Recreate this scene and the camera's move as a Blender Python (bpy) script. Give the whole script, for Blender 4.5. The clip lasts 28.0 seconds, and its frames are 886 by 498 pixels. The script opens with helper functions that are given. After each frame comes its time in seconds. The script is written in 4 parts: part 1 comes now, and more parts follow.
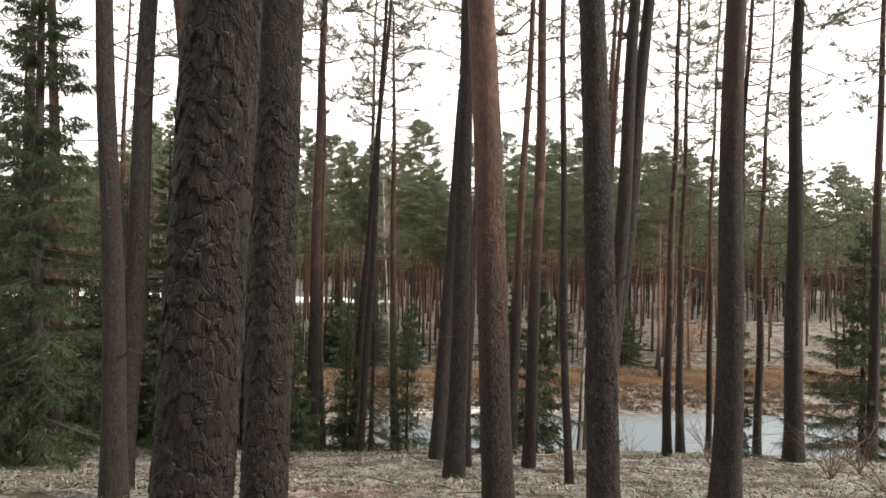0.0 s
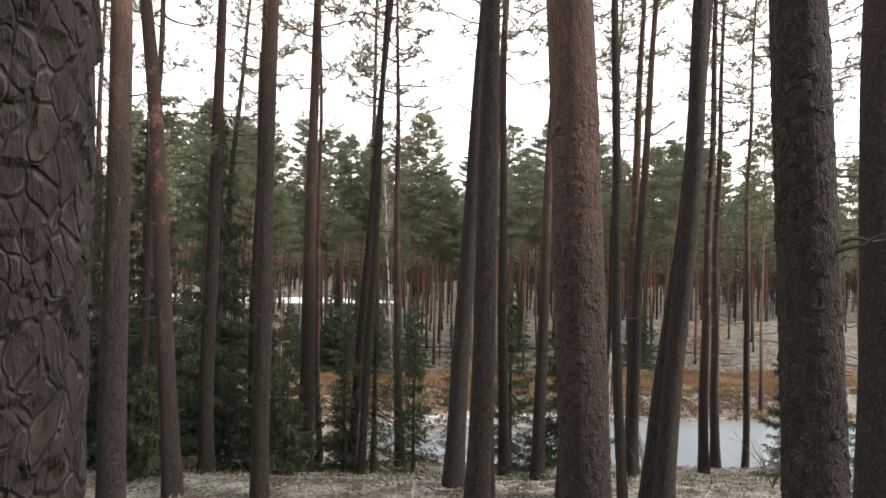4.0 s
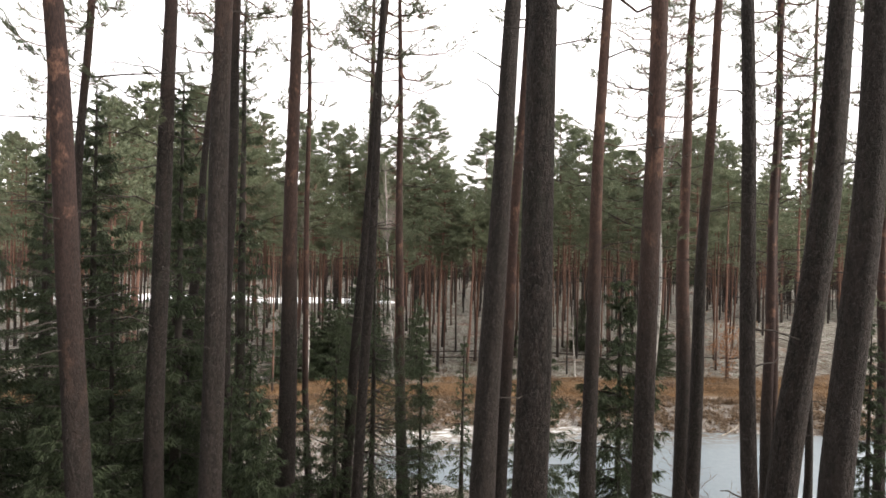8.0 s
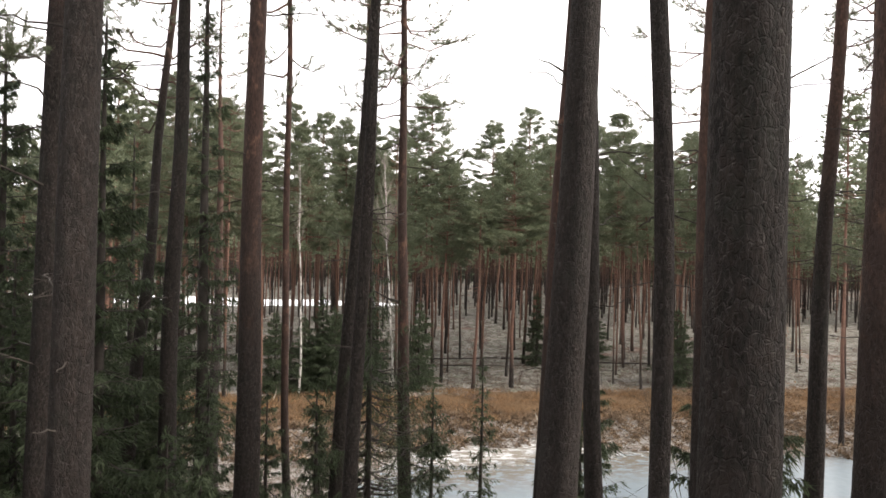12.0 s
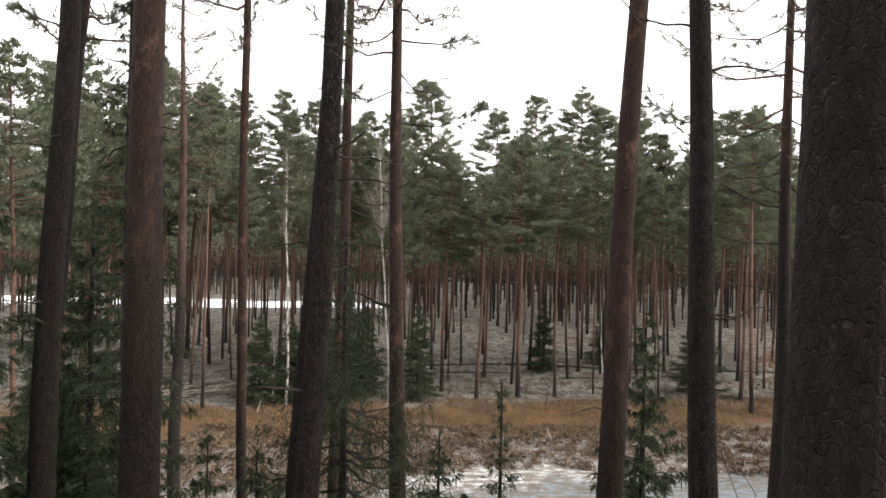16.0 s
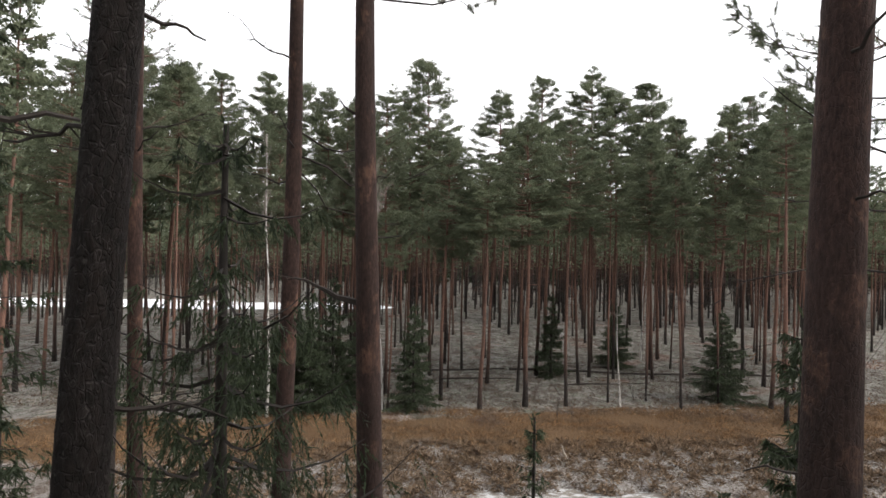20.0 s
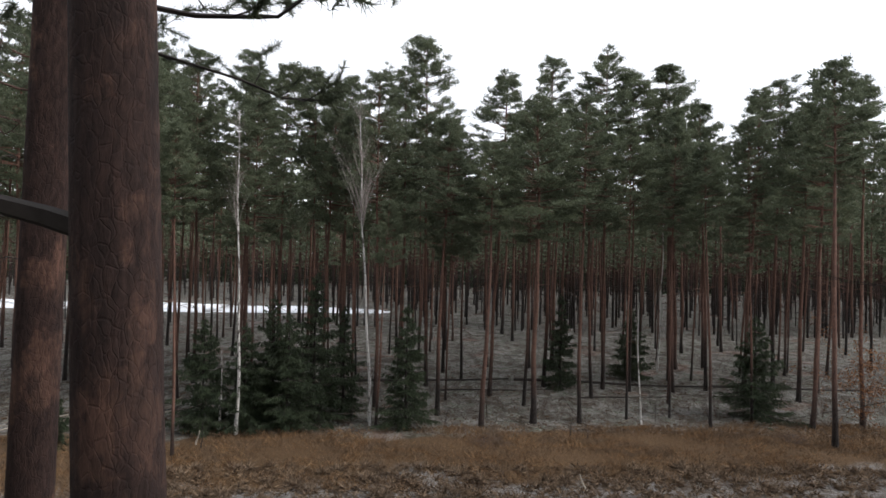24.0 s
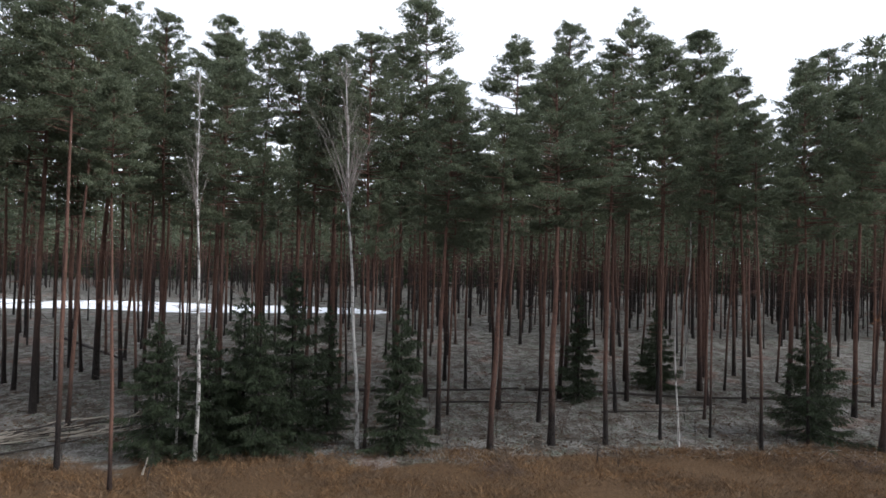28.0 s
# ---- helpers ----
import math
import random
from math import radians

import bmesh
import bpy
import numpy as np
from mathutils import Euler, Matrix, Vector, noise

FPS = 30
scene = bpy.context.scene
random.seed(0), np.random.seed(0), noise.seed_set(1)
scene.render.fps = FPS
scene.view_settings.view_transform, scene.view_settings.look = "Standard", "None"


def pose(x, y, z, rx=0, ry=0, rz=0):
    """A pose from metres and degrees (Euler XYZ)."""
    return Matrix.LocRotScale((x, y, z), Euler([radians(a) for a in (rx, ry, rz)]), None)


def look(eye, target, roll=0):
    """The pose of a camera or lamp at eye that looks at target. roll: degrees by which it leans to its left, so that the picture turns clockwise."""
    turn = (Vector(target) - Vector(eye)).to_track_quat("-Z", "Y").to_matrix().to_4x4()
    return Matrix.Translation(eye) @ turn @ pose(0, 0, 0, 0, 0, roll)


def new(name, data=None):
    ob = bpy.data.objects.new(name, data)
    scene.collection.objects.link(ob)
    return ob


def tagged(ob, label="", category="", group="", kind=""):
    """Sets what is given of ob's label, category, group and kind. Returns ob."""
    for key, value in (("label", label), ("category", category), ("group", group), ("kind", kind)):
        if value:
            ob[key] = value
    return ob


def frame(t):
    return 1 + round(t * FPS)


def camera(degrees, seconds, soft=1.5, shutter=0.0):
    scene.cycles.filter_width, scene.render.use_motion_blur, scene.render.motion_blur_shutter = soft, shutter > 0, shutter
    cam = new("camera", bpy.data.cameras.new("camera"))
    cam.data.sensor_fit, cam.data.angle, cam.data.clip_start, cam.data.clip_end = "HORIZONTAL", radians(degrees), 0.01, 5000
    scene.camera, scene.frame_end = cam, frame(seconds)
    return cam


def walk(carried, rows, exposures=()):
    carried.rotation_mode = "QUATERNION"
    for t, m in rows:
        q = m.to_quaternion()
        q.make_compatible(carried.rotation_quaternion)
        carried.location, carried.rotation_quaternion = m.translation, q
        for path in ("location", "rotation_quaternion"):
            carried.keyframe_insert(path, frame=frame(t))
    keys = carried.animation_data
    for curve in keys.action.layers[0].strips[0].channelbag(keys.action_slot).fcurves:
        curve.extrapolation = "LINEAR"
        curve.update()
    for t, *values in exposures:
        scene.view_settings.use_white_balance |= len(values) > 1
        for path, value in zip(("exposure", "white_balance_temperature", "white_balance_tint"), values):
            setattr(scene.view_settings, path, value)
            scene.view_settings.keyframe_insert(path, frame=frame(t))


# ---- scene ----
cam = camera(72.0, 28.0, 1.6)
METRES, EYE, STRETCH = 24.0, 12.0, 1.2655
ROWS = [
    (0.0, 0.0, 0.0, 0.0, 0.0, -0.04, -1.32),
    (0.5, -0.0003, 0.0087, -0.0015, 0.03, -0.03, -1.29),
    (1.0, -0.0017, 0.0199, -0.0042, 0.07, -0.02, -1.31),
    (1.5, -0.0034, 0.0295, -0.0075, 0.1, -0.04, -1.33),
    (2.0, -0.0062, 0.0413, -0.0114, 0.07, 0.08, -1.32),
    (2.5, -0.0082, 0.0525, -0.0124, 0.04, 0.1, -1.26),
    (3.0, -0.0099, 0.0648, -0.0126, 0.08, 0.1, -1.24),
    (3.5, -0.0118, 0.076, -0.0132, 0.08, 0.09, -1.22),
    (5.5, -0.022, 0.1314, -0.0118, 0.17, -0.06, -1.32),
    (6.0, -0.024, 0.1464, -0.0101, 0.18, -0.11, -1.29),
    (6.5, -0.0252, 0.1621, -0.0093, 0.18, -0.13, -1.26),
    (7.0, -0.0255, 0.1786, -0.0094, 0.2, -0.15, -1.25),
    (7.5, -0.0263, 0.1953, -0.0099, 0.21, -0.15, -1.23),
    (8.0, -0.0282, 0.2128, -0.0094, 0.2, -0.18, -1.18),
    (8.5, -0.031, 0.2299, -0.009, 0.21, -0.21, -1.2),
    (9.0, -0.0332, 0.2479, -0.0107, 0.23, -0.15, -1.04),
    (9.5, -0.0367, 0.2655, -0.0109, 0.25, -0.16, -1.06),
    (10.0, -0.039, 0.283, -0.0108, 0.24, -0.17, -1.18),
    (10.5, -0.0407, 0.2998, -0.0122, 0.23, -0.14, -1.19),
    (11.0, -0.0421, 0.3176, -0.0134, 0.19, -0.08, -1.19),
    (11.5, -0.0437, 0.3353, -0.0115, 0.17, -0.14, -1.22),
    (12.0, -0.0454, 0.3527, -0.0114, 0.12, -0.11, -1.2),
    (12.5, -0.0468, 0.3701, -0.0105, 0.07, -0.11, -1.25),
    (14.5, -0.0487, 0.436, -0.0178, -0.03, 0.04, -1.21),
    (15.0, -0.0498, 0.4529, -0.0189, -0.05, 0.03, -1.16),
    (15.5, -0.0514, 0.4694, -0.0212, -0.08, 0.04, -1.15),
    (16.0, -0.0528, 0.4871, -0.0237, -0.1, 0.05, -1.18),
    (16.5, -0.053, 0.5051, -0.028, -0.12, 0.04, -1.13),
    (17.0, -0.0539, 0.5228, -0.0317, -0.16, 0.06, -1.16),
    (17.5, -0.0535, 0.5406, -0.0344, -0.17, 0.09, -1.09),
    (18.0, -0.0522, 0.5591, -0.0383, -0.18, 0.11, -1.09),
    (18.5, -0.0522, 0.5778, -0.0404, -0.23, 0.14, -1.01),
    (19.0, -0.0534, 0.5967, -0.0419, -0.26, 0.17, -1.04),
    (19.5, -0.0534, 0.6143, -0.0436, -0.27, 0.17, -1.01),
    (20.0, -0.0536, 0.6354, -0.044, -0.31, 0.17, -0.95),
    (20.5, -0.0531, 0.6539, -0.044, -0.33, 0.18, -1.01),
    (21.0, -0.0506, 0.6743, -0.0451, -0.29, 0.2, -1.05),
    (21.5, -0.0484, 0.692, -0.0475, -0.24, 0.23, -1.05),
    (23.5, -0.0458, 0.7758, -0.0721, -0.19, 0.92, -1.34),
    (24.0, -0.0434, 0.7988, -0.0722, -0.16, 0.89, -1.35),
    (24.5, -0.0415, 0.8196, -0.0736, -0.13, 0.89, -1.32),
    (25.0, -0.0397, 0.844, -0.0757, -0.11, 0.88, -1.35),
    (25.5, -0.0382, 0.8661, -0.0782, -0.08, 0.9, -1.38),
    (26.0, -0.0366, 0.891, -0.0816, -0.05, 0.91, -1.4),
    (26.5, -0.0362, 0.9122, -0.0846, -0.04, 0.93, -1.4),
    (27.0, -0.0371, 0.9371, -0.0884, -0.0, 0.94, -1.4),
    (27.5, -0.0382, 0.9596, -0.0904, 0.04, 0.93, -1.42),
    (28.0, -0.0412, 0.9858, -0.0921, 0.11, 0.92, -1.42),
]
EXPOSURES = [(0.0, 1.02, 7150, 13), (6.0, 1.06, 6950, 13), (11.0, 1.06, 6950, 13), (17.0, 0.76, 6750, 13), (21.5, 0.30, 6500, 12), (24.0, -0.02, 6250, 12), (28.0, 0.10, 5950, 12)]
walk(cam, [(t, pose(METRES * x, METRES * STRETCH * y, EYE + METRES * z, 90 + pitch / STRETCH, roll, yaw / STRETCH))
           for t, x, y, z, yaw, pitch, roll in ROWS], EXPOSURES)

# ---- light: white overcast sky, a veiled low sun from the right ----
world = bpy.data.worlds.new("overcast_sky")
scene.world = world
world.use_nodes = True
wt = world.node_tree
wt.nodes.clear()
sky = wt.nodes.new("ShaderNodeTexSky")
sky.sky_type, sky.sun_disc = "NISHITA", False
sky.sun_elevation, sky.sun_rotation = radians(34), radians(102)
sky.dust_density, sky.air_density = 4.0, 1.2
sky_gain = wt.nodes.new("ShaderNodeMix")
sky_gain.data_type = "RGBA"
sky_gain.inputs["Factor"].default_value = 0.93
cloud = wt.nodes.new("ShaderNodeTexNoise")
cloud.inputs["Scale"].default_value = 1.6
cloud.inputs["Detail"].default_value = 3
cloud_ramp = wt.nodes.new("ShaderNodeValToRGB")
cloud_ramp.color_ramp.elements[0].position, cloud_ramp.color_ramp.elements[0].color = 0.3, (19.0, 19.6, 20.8, 1)
cloud_ramp.color_ramp.elements[1].position, cloud_ramp.color_ramp.elements[1].color = 0.7, (21.5, 21.7, 22.0, 1)
back = wt.nodes.new("ShaderNodeBackground")
back.inputs["Strength"].default_value = 0.064
wout = wt.nodes.new("ShaderNodeOutputWorld")
wt.links.new(cloud.outputs["Fac"], cloud_ramp.inputs["Fac"])
wt.links.new(sky.outputs["Color"], sky_gain.inputs["A"])
wt.links.new(cloud_ramp.outputs["Color"], sky_gain.inputs["B"])
wt.links.new(sky_gain.outputs["Result"], back.inputs["Color"])
wt.links.new(back.outputs["Background"], wout.inputs["Surface"])
sun = new("sun", bpy.data.lights.new("sun", "SUN"))
sun.data.energy, sun.data.angle, sun.data.color = 3.1, radians(18), (1.0, 0.96, 0.90)
sun.matrix_world = look((74, 4, 50), (0, 20, 0))

# ---- helpers for materials ----


def material(name, rough=0.8, gloss=0.3):
    m = bpy.data.materials.new(name)
    m.use_nodes = True
    nt = m.node_tree
    b = nt.nodes["Principled BSDF"]
    b.inputs["Roughness"].default_value = rough
    b.inputs["Specular IOR Level"].default_value = gloss
    return m, nt, b


def node(nt, kind, **values):
    n = nt.nodes.new("ShaderNode" + kind)
    for k, v in values.items():
        n.inputs[k.replace("_", " ")].default_value = v
    return n


def noise_tex(nt, where, scale, detail=4.0, rough=0.6):
    n = node(nt, "TexNoise", Scale=scale, Detail=detail, Roughness=rough)
    if where is not None:
        nt.links.new(where, n.inputs["Vector"])
    return n.outputs["Fac"]


def ramp(nt, fac, *stops):
    r = nt.nodes.new("ShaderNodeValToRGB")
    el = r.color_ramp.elements
    while len(el) < len(stops):
        el.new(0.5)
    for e, (p, c) in zip(el, stops):
        e.position, e.color = p, (*c, 1) if len(c) == 3 else c
    nt.links.new(fac, r.inputs["Fac"])
    return r.outputs["Color"]


def grey(nt, fac, a, b, lo=0.0, hi=1.0):
    n = nt.nodes.new("ShaderNodeMapRange")
    n.interpolation_type = "SMOOTHSTEP"
    for k, v in zip(("From Min", "From Max", "To Min", "To Max"), (a, b, lo, hi)):
        n.inputs[k].default_value = v
    nt.links.new(fac, n.inputs["Value"])
    return n.outputs["Result"]


def mixed(nt, fac, a, b):
    n = nt.nodes.new("ShaderNodeMix")
    n.data_type = "RGBA"
    for sock, v in (("Factor", fac), ("A", a), ("B", b)):
        if isinstance(v, (int, float)):
            n.inputs[sock].default_value = v
        elif isinstance(v, tuple):
            n.inputs[sock].default_value = (*v, 1)
        else:
            nt.links.new(v, n.inputs[sock])
    return n.outputs["Result"]


def calc(nt, op, a, b):
    n = nt.nodes.new("ShaderNodeMath")
    n.operation = op
    for i, v in enumerate((a, b)):
        if isinstance(v, (int, float)):
            n.inputs[i].default_value = v
        else:
            nt.links.new(v, n.inputs[i])
    return n.outputs["Value"]


def scaled(nt, where, x, y, z):
    n = nt.nodes.new("ShaderNodeMapping")
    n.inputs["Scale"].default_value = (x, y, z)
    nt.links.new(where, n.inputs["Vector"])
    return n.outputs["Vector"]


def bumped(nt, b, height, strength, distance):
    n = node(nt, "Bump", Strength=strength, Distance=distance)
    nt.links.new(height, n.inputs["Height"])
    nt.links.new(n.outputs["Normal"], b.inputs["Normal"])


def coords(nt, what="Object"):
    return nt.nodes.new("ShaderNodeTexCoord").outputs[what]


def position(nt):
    return nt.nodes.new("ShaderNodeNewGeometry").outputs["Position"]


def island(nt):
    return nt.nodes.new("ShaderNodeNewGeometry").outputs["Random Per Island"]


# ---- materials ----
def pine_bark():
    # grey-brown plates below, thin orange flakes above; the object's colour holds the height of the change (red) and
    # the strength of dark blotches and painted shade (green)
    m, nt, b = material("pine_bark", 0.85, 0.25)
    co = coords(nt)
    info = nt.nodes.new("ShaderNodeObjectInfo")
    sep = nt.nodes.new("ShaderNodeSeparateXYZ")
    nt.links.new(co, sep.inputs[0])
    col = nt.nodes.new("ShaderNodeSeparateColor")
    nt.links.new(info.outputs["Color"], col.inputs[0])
    vor = node(nt, "TexVoronoi", Scale=1.0)
    vor.feature = "DISTANCE_TO_EDGE"
    warp = nt.nodes.new("ShaderNodeVectorMath")
    wn = node(nt, "TexNoise", Scale=6.0, Detail=3.0)
    nt.links.new(co, wn.inputs["Vector"])
    wm = nt.nodes.new("ShaderNodeVectorMath")
    wm.operation = "SCALE"
    wm.inputs["Scale"].default_value = 0.09
    nt.links.new(wn.outputs["Color"], wm.inputs[0])
    nt.links.new(co, warp.inputs[0])
    nt.links.new(wm.outputs[0], warp.inputs[1])
    warped = warp.outputs[0]
    nt.links.new(scaled(nt, warped, 34, 34, 15), vor.inputs["Vector"])
    crack = grey(nt, vor.outputs["Distance"], 0.0, 0.10)
    fine = grey(nt, noise_tex(nt, scaled(nt, co, 46, 46, 13), 1.0, 6, 0.7), 0.3, 0.72)
    broad = noise_tex(nt, scaled(nt, co, 3, 3, 0.9), 1.0, 4)
    low = mixed(nt, fine, (0.005, 0.004, 0.0037), (0.025, 0.018, 0.0155))
    streak = grey(nt, noise_tex(nt, scaled(nt, warped, 15, 15, 4), 1.0, 4, 0.65), 0.36, 0.66)
    low = mixed(nt, streak, mixed(nt, 0.55, low, (0.010, 0.008, 0.007)), mixed(nt, 0.45, low, (0.046, 0.034, 0.029)))
    cell = node(nt, "TexVoronoi", Scale=1.0)
    nt.links.new(scaled(nt, warped, 34, 34, 15), cell.inputs["Vector"])
    tint = nt.nodes.new("ShaderNodeSeparateColor")
    nt.links.new(cell.outputs["Color"], tint.inputs[0])
    low = mixed(nt, grey(nt, tint.outputs[0], 0.45, 1.0, 0.0, 0.5), low, mixed(nt, fine, (0.018, 0.0155, 0.0145), (0.062, 0.052, 0.047)))
    low = mixed(nt, grey(nt, crack, 0.0, 1.0, 0.2, 0.0), low, (0.016, 0.013, 0.012))
    rim = calc(nt, "MULTIPLY", grey(nt, vor.outputs["Distance"], 0.03, 0.07), grey(nt, vor.outputs["Distance"], 0.08, 0.15, 1.0, 0.0))
    rim = calc(nt, "MULTIPLY", rim, grey(nt, noise_tex(nt, scaled(nt, co, 30, 30, 18), 1.0, 3), 0.48, 0.62, 0.0, 0.55))
    low = mixed(nt, rim, low, (0.125, 0.110, 0.103))
    low = mixed(nt, grey(nt, broad, 0.55, 0.78), low, (0.027, 0.028, 0.022))
    high = mixed(nt, fine, (0.100, 0.052, 0.040), (0.280, 0.152, 0.108))
    high = mixed(nt, grey(nt, broad, 0.4, 0.75), high, (0.12, 0.066, 0.047))
    high = mixed(nt, grey(nt, streak, 0.55, 1.0, 0.0, 0.4), high, (0.055, 0.036, 0.028))
    stain = grey(nt, noise_tex(nt, scaled(nt, co, 7, 7, 2.6), 1.0, 5, 0.6), 0.48, 0.64, 0.0, 0.42)
    high = mixed(nt, stain, high, (0.042, 0.029, 0.025))
    # Real dark blotches; their strength also paints the bank's shade into the bark.
    blotch_shade = grey(nt, calc(nt, "ADD", noise_tex(nt, scaled(nt, warped, 3.2, 3.2, 2.0), 1.0, 6, 0.68), calc(nt, "MULTIPLY", col.outputs[1], 0.05)), 0.38, 0.52)
    high = mixed(nt, calc(nt, "MULTIPLY", blotch_shade, col.outputs[1]), high, mixed(nt, fine, (0.013, 0.009, 0.009), (0.054, 0.032, 0.029)))
    rise = calc(nt, "SUBTRACT", sep.outputs["Z"], calc(nt, "MULTIPLY", col.outputs[0], 20.0))
    rise = calc(nt, "ADD", rise, calc(nt, "MULTIPLY", calc(nt, "SUBTRACT", broad, 0.5), 5.0))
    turn = grey(nt, rise, -2.5, 3.0)
    base = mixed(nt, turn, low, high)
    base = mixed(nt, calc(nt, "MULTIPLY", info.outputs["Random"], 0.3), base, (0.030, 0.024, 0.022))
    nt.links.new(base, b.inputs["Base Color"])
    h = calc(nt, "ADD", calc(nt, "MULTIPLY", crack, 0.7), calc(nt, "MULTIPLY", fine, 0.5))
    bumped(nt, b, calc(nt, "MULTIPLY", calc(nt, "ADD", h, calc(nt, "MULTIPLY", streak, 0.6)), grey(nt, turn, 0.0, 1.0, 1.0, 0.14)), 0.9, 0.022)
    return m


def needle_mat(name, dark, light, tip, through_light=0.42):
    m, nt, b = material(name, 0.55, 0.25)
    r = island(nt)
    big = noise_tex(nt, coords(nt), 0.9, 2)
    info = nt.nodes.new("ShaderNodeObjectInfo")
    c = mixed(nt, r, dark, light)
    c = mixed(nt, grey(nt, big, 0.4, 0.8, 0.0, 0.5), c, tip)
    c = mixed(nt, calc(nt, "MULTIPLY", info.outputs["Random"], 0.35), c, dark)
    nt.links.new(c, b.inputs["Base Color"])
    lucent = nt.nodes.new("ShaderNodeBsdfTranslucent")
    nt.links.new(c, lucent.inputs["Color"])
    both = nt.nodes.new("ShaderNodeMixShader")
    both.inputs[0].default_value = through_light
    nt.links.new(b.outputs[0], both.inputs[1])
    nt.links.new(lucent.outputs[0], both.inputs[2])
    nt.links.new(both.outputs[0], nt.nodes["Material Output"].inputs["Surface"])
    return m


def plain_noise(name, a, b_, scale, rough=0.8, relief=0.004, gloss=0.3):
    m, nt, b = material(name, rough, gloss)
    co = coords(nt)
    f = noise_tex(nt, co, scale, 5)
    g = noise_tex(nt, co, scale * 0.12, 3)
    c = mixed(nt, f, a, b_)
    c = mixed(nt, grey(nt, g, 0.45, 0.7, 0.0, 0.5), c, tuple(0.6 * v for v in a))
    nt.links.new(c, b.inputs["Base Color"])
    bumped(nt, b, f, 0.5, relief)
    return m


def islands_mat(name, *stops, rough=0.8, faded=None):
    m, nt, b = material(name, rough, 0.2)
    c = ramp(nt, island(nt), *stops)
    if faded:
        c = mixed(nt, grey(nt, noise_tex(nt, scaled(nt, position(nt), 0.7, 1.1, 0.2), 1.0, 6, 0.7), 0.44, 0.58, 0.0, 0.85), c, mixed(nt, island(nt), tuple(0.35 * v for v in faded), faded))
    nt.links.new(c, b.inputs["Base Color"])
    return m


def birch_bark():
    m, nt, b = material("birch_bark", 0.7, 0.3)
    co = coords(nt)
    marks = noise_tex(nt, scaled(nt, co, 9, 9, 26), 1.0, 3)
    patch = noise_tex(nt, scaled(nt, co, 5, 5, 1.6), 1.0, 4)
    c = mixed(nt, marks, (0.40, 0.38, 0.35), (0.58, 0.56, 0.53))
    c = mixed(nt, grey(nt, marks, 0.55, 0.61), c, (0.05, 0.045, 0.04))
    c = mixed(nt, grey(nt, patch, 0.51, 0.63), c, (0.07, 0.06, 0.05))
    nt.links.new(c, b.inputs["Base Color"])
    bumped(nt, b, marks, 0.3, 0.004)
    return m


def ground_mat():
    # leaf litter and frost under the trees, bog and dry grass on the flat
    m, nt, b = material("forest_floor", 0.9, 0.2)
    p = position(nt)
    sep = nt.nodes.new("ShaderNodeSeparateXYZ")
    nt.links.new(p, sep.inputs[0])
    fine = grey(nt, noise_tex(nt, p, 9.0, 8, 0.8), 0.26, 0.74)
    mid = noise_tex(nt, p, 1.1, 5, 0.65)
    wide = noise_tex(nt, p, 0.16, 3)
    litter = mixed(nt, fine, (0.034, 0.028, 0.021), (0.130, 0.108, 0.085))
    litter = mixed(nt, grey(nt, mid, 0.5, 0.66, 0.0, 0.75), litter, mixed(nt, fine, (0.025, 0.032, 0.012), (0.085, 0.10, 0.042)))
    path = grey(nt, wide, 0.60, 0.65, 0.0, 0.8)
    litter = mixed(nt, path, litter, (0.12, 0.055, 0.032))
    frost = calc(nt, "MULTIPLY", grey(nt, mid, 0.34, 0.56), grey(nt, fine, 0.44, 0.58))
    litter = mixed(nt, calc(nt, "MULTIPLY", frost, grey(nt, sep.outputs["Y"], 32.0, 50.0, 0.48, 0.3)), litter, (0.40, 0.43, 0.41))
    patchy = noise_tex(nt, scaled(nt, p, 0.7, 0.5, 1.0), 1.5, 7, 0.74)
    rime = calc(nt, "MULTIPLY", grey(nt, patchy, 0.50, 0.57), grey(nt, sep.outputs["Y"], 20.0, 60.0, 0.4, 0.32))
    litter = mixed(nt, rime, litter, mixed(nt, fine, (0.13, 0.12, 0.11), (0.62, 0.60, 0.57)))
    litter = mixed(nt, grey(nt, calc(nt, "SUBTRACT", 1.0, patchy), 0.53, 0.59, 0.0, 0.8), litter, mixed(nt, fine, (0.020, 0.015, 0.011), (0.085, 0.062, 0.042)))
    straw = mixed(nt, fine, (0.05, 0.030, 0.016), (0.165, 0.10, 0.05))
    bog = mixed(nt, fine, (0.034, 0.025, 0.018), (0.145, 0.105, 0.075))
    bog = mixed(nt, grey(nt, patchy, 0.50, 0.60, 0.0, 0.6), bog, (0.23, 0.22, 0.205))
    bog = mixed(nt, calc(nt, "MULTIPLY", frost, 0.3), bog, (0.6, 0.62, 0.62))
    wob = calc(nt, "MULTIPLY", calc(nt, "SUBTRACT", wide, 0.5), 9.0)
    wob = calc(nt, "ADD", wob, calc(nt, "MULTIPLY", calc(nt, "SUBTRACT", mid, 0.5), 3.0))
    y = calc(nt, "ADD", calc(nt, "ADD", sep.outputs["Y"], wob), calc(nt, "MULTIPLY", sep.outputs["X"], -0.13))
    to_bog = grey(nt, y, 33.0, 36.0)
    to_straw = grey(nt, y, 51.0, 52.5)
    to_wood = grey(nt, y, 58.2, 59.4)
    c = mixed(nt, to_bog, litter, bog)
    c = mixed(nt, to_straw, c, straw)
    c = mixed(nt, to_wood, c, litter)
    nt.links.new(c, b.inputs["Base Color"])
    bumped(nt, b, fine, 0.8, 0.05)
    return m


